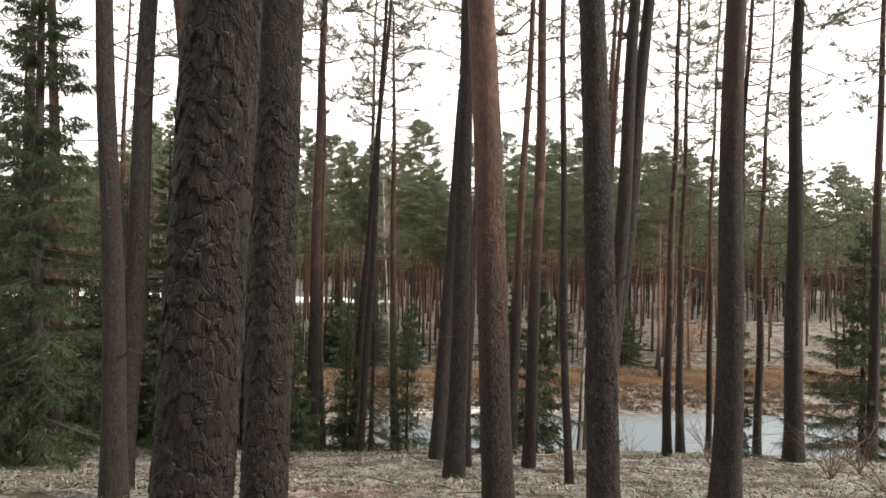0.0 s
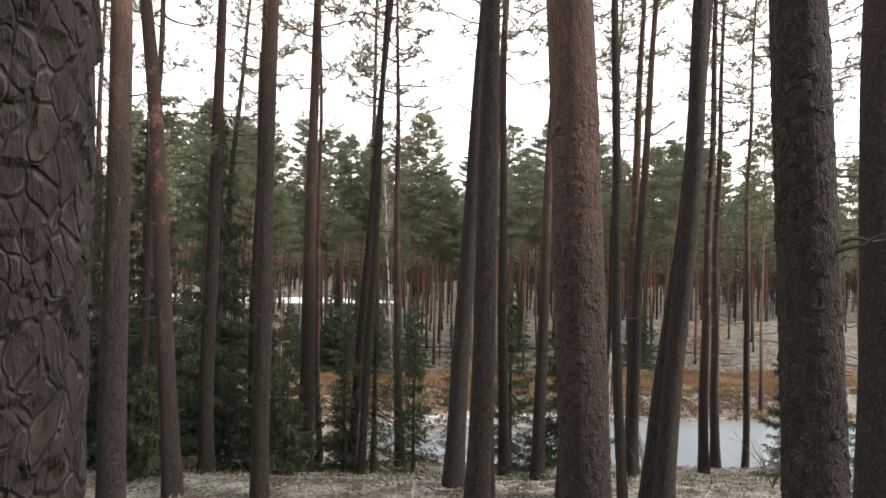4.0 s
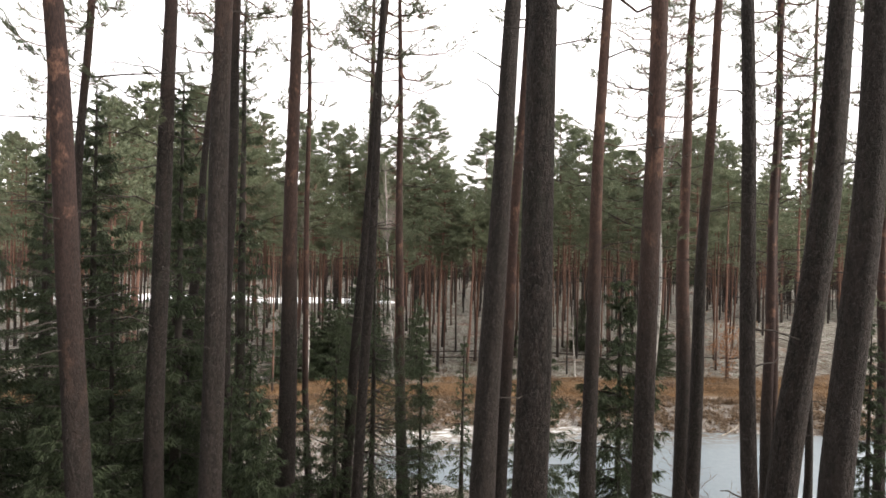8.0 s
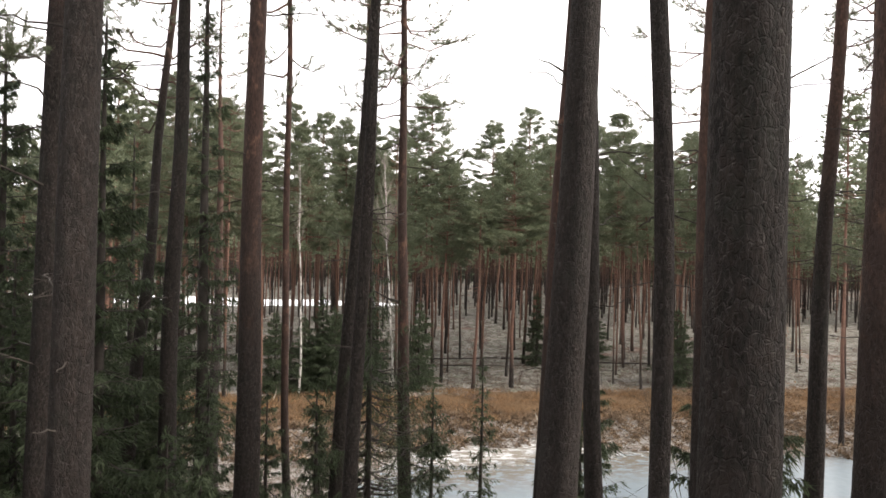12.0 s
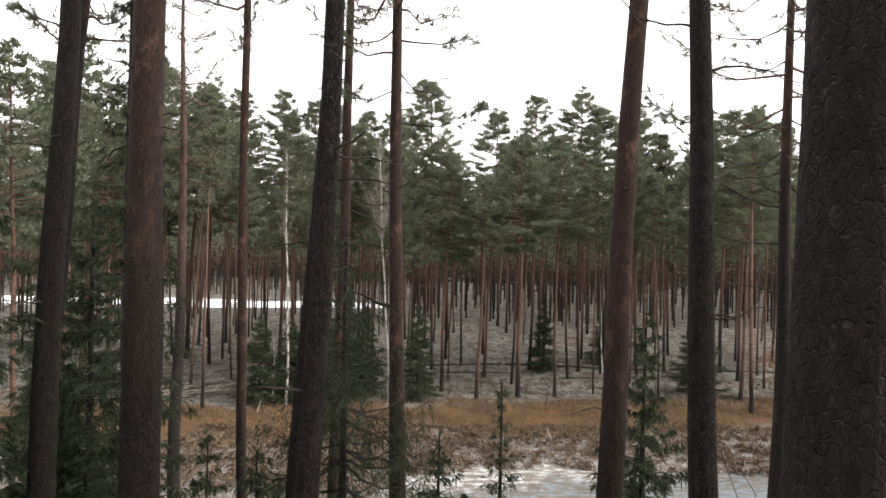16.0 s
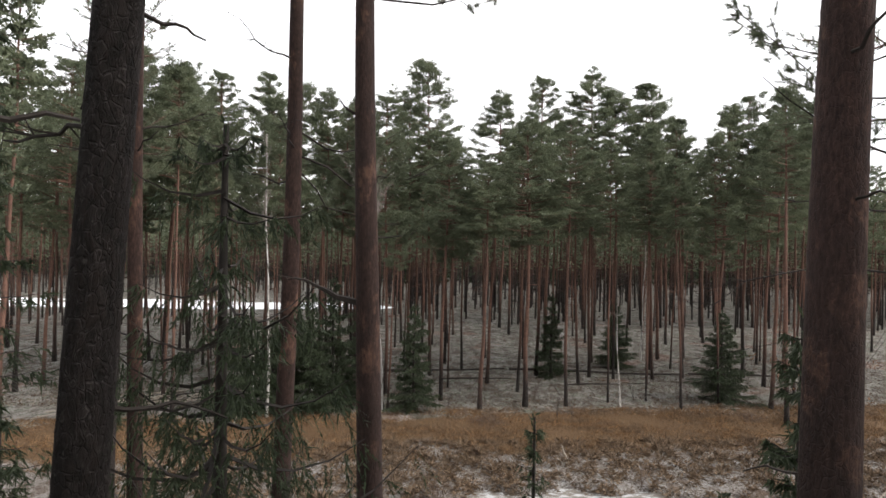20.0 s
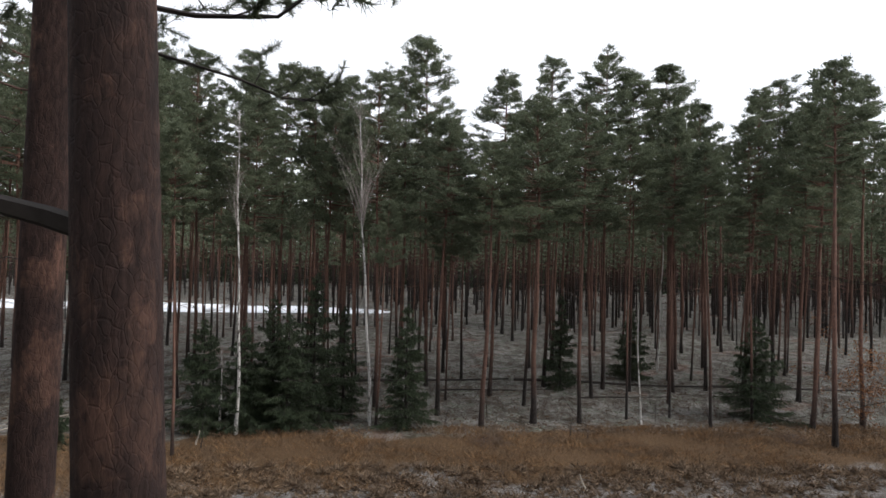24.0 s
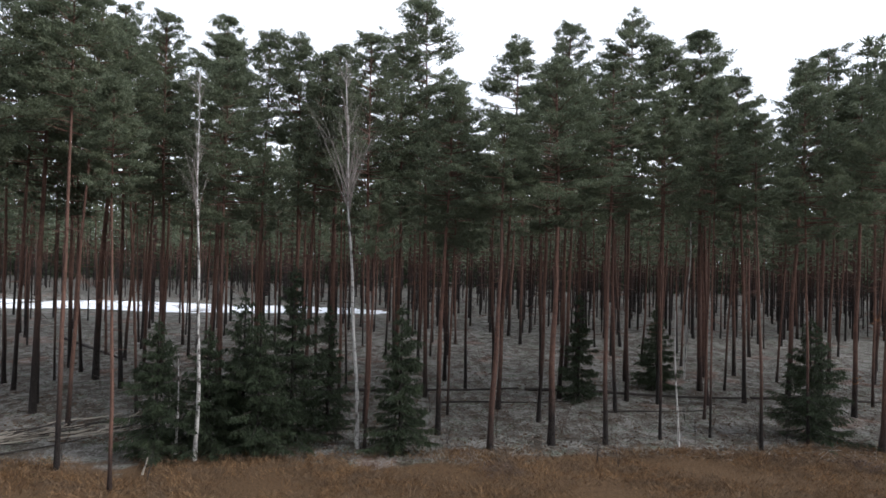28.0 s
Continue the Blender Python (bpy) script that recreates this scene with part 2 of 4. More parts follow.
def ice_mat():
    m, nt, b = material("pond_ice", 0.3, 0.5)
    p = position(nt)
    sep = nt.nodes.new("ShaderNodeSeparateXYZ")
    nt.links.new(p, sep.inputs[0])
    n1 = noise_tex(nt, p, 0.35, 5, 0.6)
    n2 = noise_tex(nt, p, 2.6, 5, 0.7)
    ice = mixed(nt, n2, (0.125, 0.155, 0.178), (0.20, 0.232, 0.252))
    edge = calc(nt, "ADD", calc(nt, "MULTIPLY", calc(nt, "SUBTRACT", sep.outputs["Y"], 43.2), 0.14),
                calc(nt, "MULTIPLY", calc(nt, "SUBTRACT", 7.0, sep.outputs["X"]), 0.035))
    snow = grey(nt, calc(nt, "ADD", calc(nt, "ADD", edge, n1), calc(nt, "MULTIPLY", n2, 0.5)), 0.92, 1.3)
    nt.links.new(grey(nt, snow, 0.0, 1.0, 0.22, 0.9), b.inputs["Roughness"])
    n3 = noise_tex(nt, scaled(nt, p, 1.0, 2.2, 1.0), 1.3, 6, 0.75)
    stain = calc(nt, "MULTIPLY", grey(nt, n3, 0.42, 0.53), grey(nt, edge, -0.4, 0.15, 0.0, 0.9))
    nt.links.new(mixed(nt, stain, mixed(nt, snow, ice, (0.42, 0.43, 0.43)), (0.11, 0.09, 0.066)), b.inputs["Base Color"])
    bumped(nt, b, calc(nt, "ADD", snow, calc(nt, "MULTIPLY", n2, 0.3)), 0.4, 0.03)
    return m


BARK = pine_bark()
NEEDLES = needle_mat("pine_needles", (0.076, 0.095, 0.059), (0.196, 0.220, 0.140), (0.192, 0.206, 0.118))
FIR = needle_mat("spruce_needles", (0.028, 0.040, 0.023), (0.078, 0.102, 0.054), (0.088, 0.108, 0.054))
DEAD = plain_noise("dead_wood", (0.022, 0.018, 0.015), (0.062, 0.051, 0.044), 22)
FIR_BARK = plain_noise("spruce_bark", (0.018, 0.015, 0.013), (0.055, 0.046, 0.040), 20)
TWIG = plain_noise("bare_twig", (0.07, 0.05, 0.04), (0.15, 0.11, 0.09), 18)
PALE_TWIG = plain_noise("birch_twig", (0.15, 0.125, 0.11), (0.28, 0.25, 0.23), 9)
PALE = plain_noise("barked_off_wood", (0.22, 0.185, 0.145), (0.44, 0.40, 0.335), 14)
BIRCH = birch_bark()
GROUND = ground_mat()
ICE = ice_mat()
SNOW = plain_noise("snow", (0.78, 0.80, 0.83), (0.86, 0.88, 0.9), 1.5, 0.7, 0.02)
STRAW = islands_mat("dry_grass", (0.0, (0.068, 0.036, 0.019)), (0.5, (0.175, 0.098, 0.045)), (1.0, (0.31, 0.20, 0.105)), faded=(0.19, 0.135, 0.09))
SEDGE = islands_mat("bog_sedge", (0.0, (0.046, 0.031, 0.021)), (0.6, (0.155, 0.105, 0.066)), (1.0, (0.28, 0.20, 0.13)), faded=(0.20, 0.145, 0.10))
LEAVES = islands_mat("leaf_litter", (0.0, (0.038, 0.023, 0.014)), (0.6, (0.125, 0.074, 0.042)), (1.0, (0.27, 0.245, 0.21)))
MOSS = islands_mat("moss_and_herbs", (0.0, (0.03, 0.042, 0.018)), (0.5, (0.09, 0.115, 0.05)), (1.0, (0.42, 0.45, 0.40)))
STREWN = islands_mat("strewn_twigs", (0.0, (0.05, 0.038, 0.03)), (0.55, (0.10, 0.078, 0.06)), (1.0, (0.32, 0.29, 0.25)))
RUST = islands_mat("withered_oak_leaves", (0.0, (0.12, 0.05, 0.022)), (1.0, (0.30, 0.15, 0.07)))

# ---- helpers for meshes ----
rng = np.random.default_rng(7)


def mesh_of(name, verts, faces, mat, smooth=False):
    """A mesh from vertices and faces; faces is one array, or a list of arrays of faces with alike corner counts."""
    me = bpy.data.meshes.new(name)
    runs = faces if isinstance(faces, list) else [faces]
    runs = [np.asarray(f, dtype=np.int32) for f in runs if len(f)]
    verts = np.asarray(verts, dtype=np.float32)
    sizes = np.concatenate([np.full(len(f), f.shape[1], dtype=np.int32) for f in runs])
    corners = np.concatenate([f.ravel() for f in runs])
    me.vertices.add(len(verts))
    me.vertices.foreach_set("co", verts.ravel())
    me.loops.add(len(corners))
    me.loops.foreach_set("vertex_index", corners)
    me.polygons.add(len(sizes))
    me.polygons.foreach_set("loop_start", (np.cumsum(sizes) - sizes).astype(np.int32))
    me.polygons.foreach_set("use_smooth", np.full(len(sizes), smooth, dtype=bool))
    me.materials.append(mat)
    me.update(calc_edges=True)
    return me


def piece(name, me, parent, label=""):
    ob = new(name, me)
    ob.parent = parent
    if label:
        tagged(ob, label)
    return ob


class Soup:
    """Gathers vertices and faces of many small shapes for one mesh."""

    def __init__(self):
        self.v, self.f, self.n = [], [], 0

    def add(self, v, f):
        v = np.asarray(v, dtype=float)
        self.v.append(v)
        if len(f):
            self.f.append(np.asarray(f) + self.n)
        self.n += len(v)

    def tube(self, pts, radii, sides=5, cap=True):
        pts, radii = np.asarray(pts, dtype=float), np.asarray(radii, dtype=float)
        d = np.gradient(pts, axis=0)
        d /= np.linalg.norm(d, axis=1)[:, None] + 1e-9
        ref = np.array([0.0, 0.0, 1.0]) if abs(d[0, 2]) < 0.8 else np.array([1.0, 0.0, 0.0])
        u = np.cross(d, ref)
        u /= np.linalg.norm(u, axis=1)[:, None] + 1e-9
        w = np.cross(d, u)
        a = np.arange(sides) * 2 * np.pi / sides
        ring = (np.cos(a)[None, :, None] * u[:, None, :] + np.sin(a)[None, :, None] * w[:, None, :]) * radii[:, None, None] + pts[:, None, :]
        n = len(pts)
        i, j = np.meshgrid(np.arange(n - 1), np.arange(sides), indexing="ij")
        q = np.stack([i * sides + j, i * sides + (j + 1) % sides, (i + 1) * sides + (j + 1) % sides, (i + 1) * sides + j], -1).reshape(-1, 4)
        self.add(ring.reshape(-1, 3), q)
        if cap:
            self.f.append(np.arange(self.n - sides, self.n)[None])

    def blades(self, base, way, width, side=None, r=None):
        """A slim triangle from each base along each way."""
        base, way = np.asarray(base), np.asarray(way)
        n = len(base)
        r = r or rng
        s = np.cross(way, r.normal(size=(n, 3))) if side is None else side
        s = s / (np.linalg.norm(s, axis=1)[:, None] + 1e-9) * (np.asarray(width).reshape(-1, 1) * 0.5)
        v = np.stack([base - s, base + s, base + way], 1).reshape(-1, 3)
        self.add(v, np.arange(3 * n).reshape(-1, 3))

    def leaves(self, base, way, width, r):
        """A slim diamond from each base along each way."""
        n = len(base)
        s = np.cross(way, r.normal(size=(n, 3)))
        s = s / (np.linalg.norm(s, axis=1)[:, None] + 1e-9) * (np.asarray(width).reshape(-1, 1) * 0.5)
        midp = base + way * 0.55
        v = np.stack([base, midp + s, base + way, midp - s], 1).reshape(-1, 3)
        self.add(v, np.arange(4 * n).reshape(-1, 4))

    def mesh(self, name, mat, smooth=False):
        return mesh_of(name, np.concatenate(self.v), self.f, mat, smooth)


def joined(name, one, mat_one, two, mat_two):
    """One mesh of two soups, each with its own material."""
    me = mesh_of(name, np.concatenate(one.v + two.v), one.f + [f + one.n for f in two.f], mat_one)
    me.materials.append(mat_two)
    me.polygons.foreach_set("material_index", np.repeat([0, 1], [sum(map(len, one.f)), sum(map(len, two.f))]).astype(np.int32))
    return me


WAVES = [(rng.uniform(-1, 1, 2) * s, rng.uniform(0, 6.28), a) for s, a in ((0.15, 0.5), (0.2, 0.4), (0.4, 0.25), (0.6, 0.2), (1.1, 0.12), (1.7, 0.09), (2.6, 0.06), (3.4, 0.05))]


def wobble(x, y):
    return sum(a * np.sin(k[0] * x + k[1] * y + ph) for k, ph, a in WAVES)


HILL_Y = (-60, -20, 0, 5, 9.6, 14, 17.5, 21, 25, 28, 32, 35, 58, 70, 160, 400)
HILL_Z = (10.5, 10.3, 9.7, 9.0, 8.15, 6.75, 6.1, 4.9, 3.5, 2.8, 1.2, 0.15, 0.35, 0.4, 0.5, 0.8)


def ground_z(x, y):
    """Height of the ground: a wooded bank falling to a pond, then a flat bog and forest floor."""
    x, y = np.asarray(x, dtype=float), np.asarray(y, dtype=float)
    z = np.interp(y, HILL_Y, HILL_Z)
    w = wobble(x, y)
    bog = np.clip((y - 45) / 2, 0, 1) * np.clip((54 - y) / 2, 0, 1)
    hummock = np.clip(np.sin(1.3 * x + 3 * w + np.sin(0.9 * y)) * np.sin(1.9 * y + 1.3 + 4 * w), 0, 1) * 0.07
    pond = ((x - 16 - 0.4 * w) / 21) ** 2 + ((y - 40.4 - 1.2 * w) / 6.9) ** 2
    cove = ((x - 5 - 0.6 * w) / 9.0) ** 2 + ((y - 43.6 - 0.8 * w - 0.5 * np.sin(1.7 * x)) / 3.6) ** 2
    pond = np.minimum(pond, cove) + 0.07 * np.sin(2.3 * x + w) * np.sin(2.9 * y)
    dip = np.clip((1.1 - pond) / 0.3, 0, 1)
    return z + 0.10 * w + bog * hummock - dip * (z + 0.35)


# ---- the ground, ice and snow ----
def spaced(*runs):
    return np.unique(np.concatenate([np.arange(a, b, s) for a, b, s in runs]))


def sheet(name, xs, ys, zs, mat, keep=None):
    gx, gy = np.meshgrid(xs, ys)
    v = np.stack([gx, gy, zs(gx, gy)], -1).reshape(-1, 3)
    nx, ny = len(xs), len(ys)
    i, j = np.meshgrid(np.arange(ny - 1), np.arange(nx - 1), indexing="ij")
    q = np.stack([i * nx + j, i * nx + j + 1, (i + 1) * nx + j + 1, (i + 1) * nx + j], -1).reshape(-1, 4)
    if keep is not None:
        c = v[q].mean(1)
        q = q[keep(c[:, 0], c[:, 1])]
        used, q = np.unique(q, return_inverse=True)
        v, q = v[used], q.reshape(-1, 4)
    return new(name, mesh_of(name, v, q, mat, True))


ground = sheet("ground", spaced((-1500, -200, 130), (-200, -45, 6), (-45, 45, 0.5), (45, 200, 6), (200, 1501, 130)),
               spaced((-900, -60, 80), (-60, -4, 2), (-4, 76, 0.45), (76, 160, 1.5), (160, 1600, 90)), ground_z, GROUND)
tagged(ground, "forest floor of litter, frost, bog and dry grass", "ground", kind="structure")
ice = sheet("water", spaced((-10, 44, 0.6)), spaced((30, 52, 0.6)), lambda x, y: 0.0 * x, ICE,
            lambda x, y: ((x - 16) / 25) ** 2 + ((y - 40.4) / 9.5) ** 2 < 1)
tagged(ice, "frozen pond of blue-grey ice with snow patches", "pond", kind="structure")
snow = sheet("snow_field", spaced((-110, -8, 1.5)), spaced((117, 141, 1.5)), lambda x, y: ground_z(x, y) + 0.10 + 0.1 * np.sin(x * 0.2), SNOW,
             lambda x, y: ((x + 60) / 52) ** 2 + ((y - 129 + 0.1 * wobble(x, y)) / 7.5) ** 2 < 1)
tagged(snow, "snow-covered clearing behind the pine trunks", "snow", kind="structure")


# ---- trees ----
def trunk_mesh(name, height, r_low, taper, seed, sides=9, step=1.2, bend=0.06, fine=None, mat=None, rough=1.0):
    """A tapered trunk from its foot at the origin. fine: (low, high, step) of a stretch with bark plates in relief."""
    r = np.random.default_rng(seed)
    hs = np.arange(-0.4, height, step)
    if fine:
        hs = np.unique(np.concatenate([hs[(hs < fine[0]) | (hs > fine[1])], np.arange(fine[0], fine[1], fine[2])]))
    hs = np.append(hs, height)
    f = np.clip(hs / height, 0, 1)
    rad = r_low * (1 - taper * f) * (1 + 0.35 * np.exp(-np.clip(hs, 0, None) / 0.35)) + 0.006
    ph = r.uniform(0, 6.28, 4)
    cx = bend * (np.sin(hs * 0.33 + ph[0]) - np.sin(ph[0])) + 0.4 * bend * (np.sin(hs * 0.9 + ph[1]) - np.sin(ph[1]))
    cy = bend * (np.sin(hs * 0.29 + ph[2]) - np.sin(ph[2])) + 0.4 * bend * (np.sin(hs * 1.0 + ph[3]) - np.sin(ph[3]))
    a = np.arange(sides) * 2 * np.pi / sides
    A, H = np.meshgrid(a, hs)
    R = rad[:, None] * (1 + 0.04 * np.sin(2 * A + ph[0] + H * 0.3) + 0.025 * np.sin(3 * A + ph[1] - H * 0.7))
    if fine:
        R = R + plates(A, H, r_low, r, *fine[:2], rough)
    v = np.stack([cx[:, None] + R * np.cos(A), cy[:, None] + R * np.sin(A), H], -1).reshape(-1, 3)
    n = len(hs)
    i, j = np.meshgrid(np.arange(n - 1), np.arange(sides), indexing="ij")
    q = np.stack([i * sides + j, i * sides + (j + 1) % sides, (i + 1) * sides + (j + 1) % sides, (i + 1) * sides + j], -1).reshape(-1, 4)
    return mesh_of(name, v, q, mat or BARK, fine is None), lambda h: np.array([np.interp(h, hs, cx), np.interp(h, hs, cy), h]), lambda h: np.interp(h, hs, rad)


def plates(A, H, r_low, r, lo, hi, rough):
    """Relief of loose bark scales: cells taller than wide, each standing out by its own amount."""
    wide, tall = (0.040, 0.078) if rough > 1.2 else (0.034, 0.040)
    cols = max(8, int(2 * np.pi * r_low / wide))
    rows = int((hi - lo) / tall) + 4
    warp = 0.22 * np.sin(H * 11 + 3 * A) + 0.16 * np.sin(H * 31 - 4 * A) + 0.10 * np.sin(H * 83 + 9 * A)
    u = A / (2 * np.pi) * cols + warp * 0.5
    w = (H - lo) / tall + 2 + 0.3 * np.sin(5 * A + H * 9)
    jx, jy, out = r.random((rows, cols)), r.random((rows, cols)), r.random((rows, cols))
    iu, iw = np.floor(u).astype(int), np.floor(w).astype(int)
    best, second, lift = np.full(u.shape, 9.0), np.full(u.shape, 9.0), np.zeros(u.shape)
    tilt = np.zeros(u.shape)
    for dw in (-1, 0, 1):
        for du in (-1, 0, 1):
            c, k = (iu + du) % cols, np.clip(iw + dw, 0, rows - 1)
            dx, dy = u - (iu + du) - jx[k, c], w - (iw + dw) - jy[k, c]
            d = dx * dx + dy * dy
            nearer = d < best
            second = np.where(nearer, best, np.minimum(second, d))
            lift = np.where(nearer, out[k, c], lift)
            tilt = np.where(nearer, -dy, tilt)
            best = np.minimum(best, d)
    gap = np.clip((np.sqrt(second) - np.sqrt(best)) / 0.12, 0, 1)
    inside = np.clip((H - lo) / 0.3, 0, 1) * np.clip((hi - H) / 0.3, 0, 1)
    if rough > 1.2:
        return rough * inside * (0.0012 * gap + 0.0034 * lift + 0.0046 * tilt - 0.0015)
    return rough * inside * np.clip((lift - 0.6) / 0.4, 0, 1) * (0.005 + 0.007 * tilt)


UP = np.array([0, 0, 1.0])


def unit(v):
    return v / (np.linalg.norm(v, axis=-1, keepdims=True) + 1e-9)


def far_crown(seed, low, height, reach, whorl, shoots, tufts, per, length, width):
    """Crown of a pine seen from afar: whorls of limbs, each a flat uneven pad of needle tufts; dead snags below it."""
    r = np.random.default_rng(seed)
    wood, green = Soup(), Soup()
    tall = height - low
    lean_to, h = r.uniform(0, 6.28), low
    while h < height - 0.25:
        f = (h - low) / tall
        outline = (0.5 + 0.5 * min(1, f / 0.22)) * (1 - f ** 1.35) ** 0.9 + 0.08
        for az in r.uniform(0, 6.28) + np.arange(5) * 1.257 + r.normal(0, 0.3, 5):
            if r.random() < 0.16:
                continue
            L = reach * outline * r.uniform(0.5, 1.15) * (1 + 0.22 * math.cos(az - lean_to))
            out = np.array([math.cos(az), math.sin(az), 0])
            side = np.cross(out, UP)
            rise, bow = r.uniform(-0.18, 0.16) + 0.75 * f ** 2, r.normal(0, 0.14)
            h0 = h + r.uniform(-0.42, 0.42) * (1 - 0.6 * f)

            def along(q):
                q = np.asarray(q)[..., None]
                return UP * h0 + out * (L * q) + side * (bow * L * q * q) + UP * (L * (rise * q + 0.16 * q ** 3))

            wood.tube(along([0, 0.4, 0.75, 1.0]), np.array([0.012 + 0.012 * L, 0.009 + 0.006 * L, 0.008, 0.004]), 3, False)
            m = max(3, int(shoots * (0.35 + 0.65 * L / reach)))
            q = r.uniform(0.25, 1.0, m) ** 0.75
            d = unit(out * r.uniform(0.2, 1.0, m)[:, None] + side * r.normal(0, 0.75, m)[:, None] + UP * r.uniform(-0.05, 0.28, m)[:, None])
            ln = (0.2 + 0.36 * L * (1.1 - q)) * r.uniform(0.5, 1.2, m)
            u = r.uniform(0.3, 1.05, (m, tufts))
            c = (along(q)[:, None] + d[:, None] * (ln[:, None] * u)[..., None]).reshape(-1, 3)
            c += r.normal(0, 1, c.shape) * np.array([0.07, 0.07, 0.04])
            n = len(c) * per
            way = unit(np.repeat(np.repeat(d, tufts, 0), per, 0) * 0.5 + r.normal(0, 0.5, (n, 3)) + UP * 0.28)
            base = np.repeat(c, per, 0) + r.normal(0, 1, (n, 3)) * np.array([0.10, 0.10, 0.05])
            green.blades(base, way * (length * r.uniform(0.6, 1.2, n))[:, None], width * r.uniform(0.6, 1.3, n), r=r)
        h += whorl * r.uniform(0.65, 1.3) * (1 - 0.35 * f)
    for _ in range(14):
        h, az = low - 8.5 * r.random() ** 1.5, r.uniform(0, 6.28)
        L = r.uniform(0.3, 1.7)
        out = np.array([math.cos(az), math.sin(az), r.uniform(-0.35, 0.15)])
        mid = out * L * 0.5 + UP * h + r.normal(0, 0.05, 3)
        tip = out * L + UP * (h - 0.1 * L) + r.normal(0, 0.1, 3)
        wood.tube([UP * h, mid, tip], [0.018, 0.013, 0.005], 3, False)
        for _ in range(2):
            wood.tube([mid, 0.5 * (mid + tip) + r.normal(0, 0.16, 3)], [0.009, 0.005], 3, False)
    return wood, green


def crooked(r, start, out, L, rise, kink=0.05, n=6):
    """Points of a crooked limb from start along out."""
    t = np.linspace(0, 1, n)[:, None]
    wander = np.cumsum(r.normal(0, kink * L, (n, 3)), 0)
    wander -= wander[0]
    return start + out * (L * t) + UP * (L * (rise * t + 0.18 * t * t - 0.12 * np.sin(3.0 * t))) + wander


def limb(r, wood, green, start, az, L, rise, thick, needles=26, needle=0.075, slim=0.011, bare=0.35):
    """A pine limb seen from near: crooked wood that forks twice, with needle brushes at the ends of the twigs."""
    out = np.array([math.cos(az), math.sin(az), 0])
    side = np.cross(out, UP)
    pts = crooked(r, start, out, L, rise)
    t = np.linspace(0, 1, len(pts))
    wood.tube(pts, thick * (1 - 0.8 * t) + 0.003, 4, False)
    ends, ways = [pts[-1]], [pts[-1] - pts[-2]]
    for _ in range(int(3 + 4.5 * L)):
        q = r.uniform(bare, 1.0)
        p = np.array([np.interp(q, t, pts[:, j]) for j in range(3)])
        d = unit(out * r.uniform(0.3, 1.0) + side * r.choice([-1, 1]) * r.uniform(0.3, 1.0) + UP * r.uniform(-0.25, 0.45))
        l2 = (0.16 + 0.32 * L * (1.15 - q)) * r.uniform(0.6, 1.3)
        two = crooked(r, p, d, l2, 0.1, 0.07, 4)
        wood.tube(two, [0.30 * thick + 0.002, 0.22 * thick + 0.002, 0.0035, 0.002], 3, False)
        ends.append(two[-1])
        ways.append(two[-1] - two[-2])
        for _ in range(int(2 + 5 * l2)):
            k = r.integers(1, 4)
            d3 = unit(d + r.normal(0, 0.55, 3) + UP * 0.15)
            tip = two[k] + d3 * r.uniform(0.07, 0.2)
            wood.tube([two[k], tip], [0.0035, 0.002], 3, False)
            ends.append(tip)
            ways.append(d3)
    ends, ways = np.array(ends), unit(np.array(ways))
    n = len(ends) * needles
    back = r.random(n)[:, None] * 0.17
    w = np.repeat(ways, needles, 0)
    green.blades(np.repeat(ends, needles, 0) - w * back, unit(w * 0.55 + r.normal(0, 0.55, (n, 3))) * (needle * r.uniform(0.6, 1.2, n))[:, None], np.full(n, slim), r=r)


def near_crown(seed, tall, reach, step):
    r = np.random.default_rng(seed)
    wood, green = Soup(), Soup()
    h, k = 0.0, 0
    while h < tall:
        f = h / tall
        L = reach * (0.6 + 0.4 * min(1, f / 0.3)) * (1 - f ** 2) ** 0.6 * r.uniform(0.45, 1.1) + 0.15
        limb(r, wood, green, UP * h, k * 2.399 + r.uniform(-0.6, 0.6), L, r.uniform(-0.3, 0.25) + 0.5 * f * f, 0.010 + 0.009 * L)
        h += step * r.uniform(0.5, 1.4)
        k += 1
    return wood, green


def dead_branch(start, az, length, droop, seed, thick=0.018, rise=0.18):
    r = np.random.default_rng(seed)
    s = Soup()
    n = 7
    t = np.linspace(0, 1, n)
    out = np.array([np.cos(az), np.sin(az), 0])
    kink = np.cumsum(r.normal(0, 0.018 if thick > 0.02 else 0.035, (n, 3)), 0) * length
    kink[0] = 0
    pts = start + out[None] * (t * length)[:, None] + np.array([0, 0, 1.0])[None] * ((rise * t - droop * t * t) * length)[:, None] + kink
    s.tube(pts, thick * (1 - 0.8 * t) + 0.003, 5)
    if length > 0.7:
        for _ in range(int(3 + 4 * length)):
            i = r.integers(2, n)
            a2 = az + r.choice([-1, 1]) * r.uniform(0.4, 1.1)
            l2 = length * r.uniform(0.15, 0.4)
            o2 = np.array([np.cos(a2), np.sin(a2), r.uniform(-0.3, 0.4)])
            p2 = np.array([pts[i], pts[i] + o2 * l2 * 0.55 + r.normal(0, 0.03, 3), pts[i] + o2 * l2 + r.normal(0, 0.05, 3)])
            s.tube(p2, [0.006, 0.004, 0.002], 3, False)
    return s


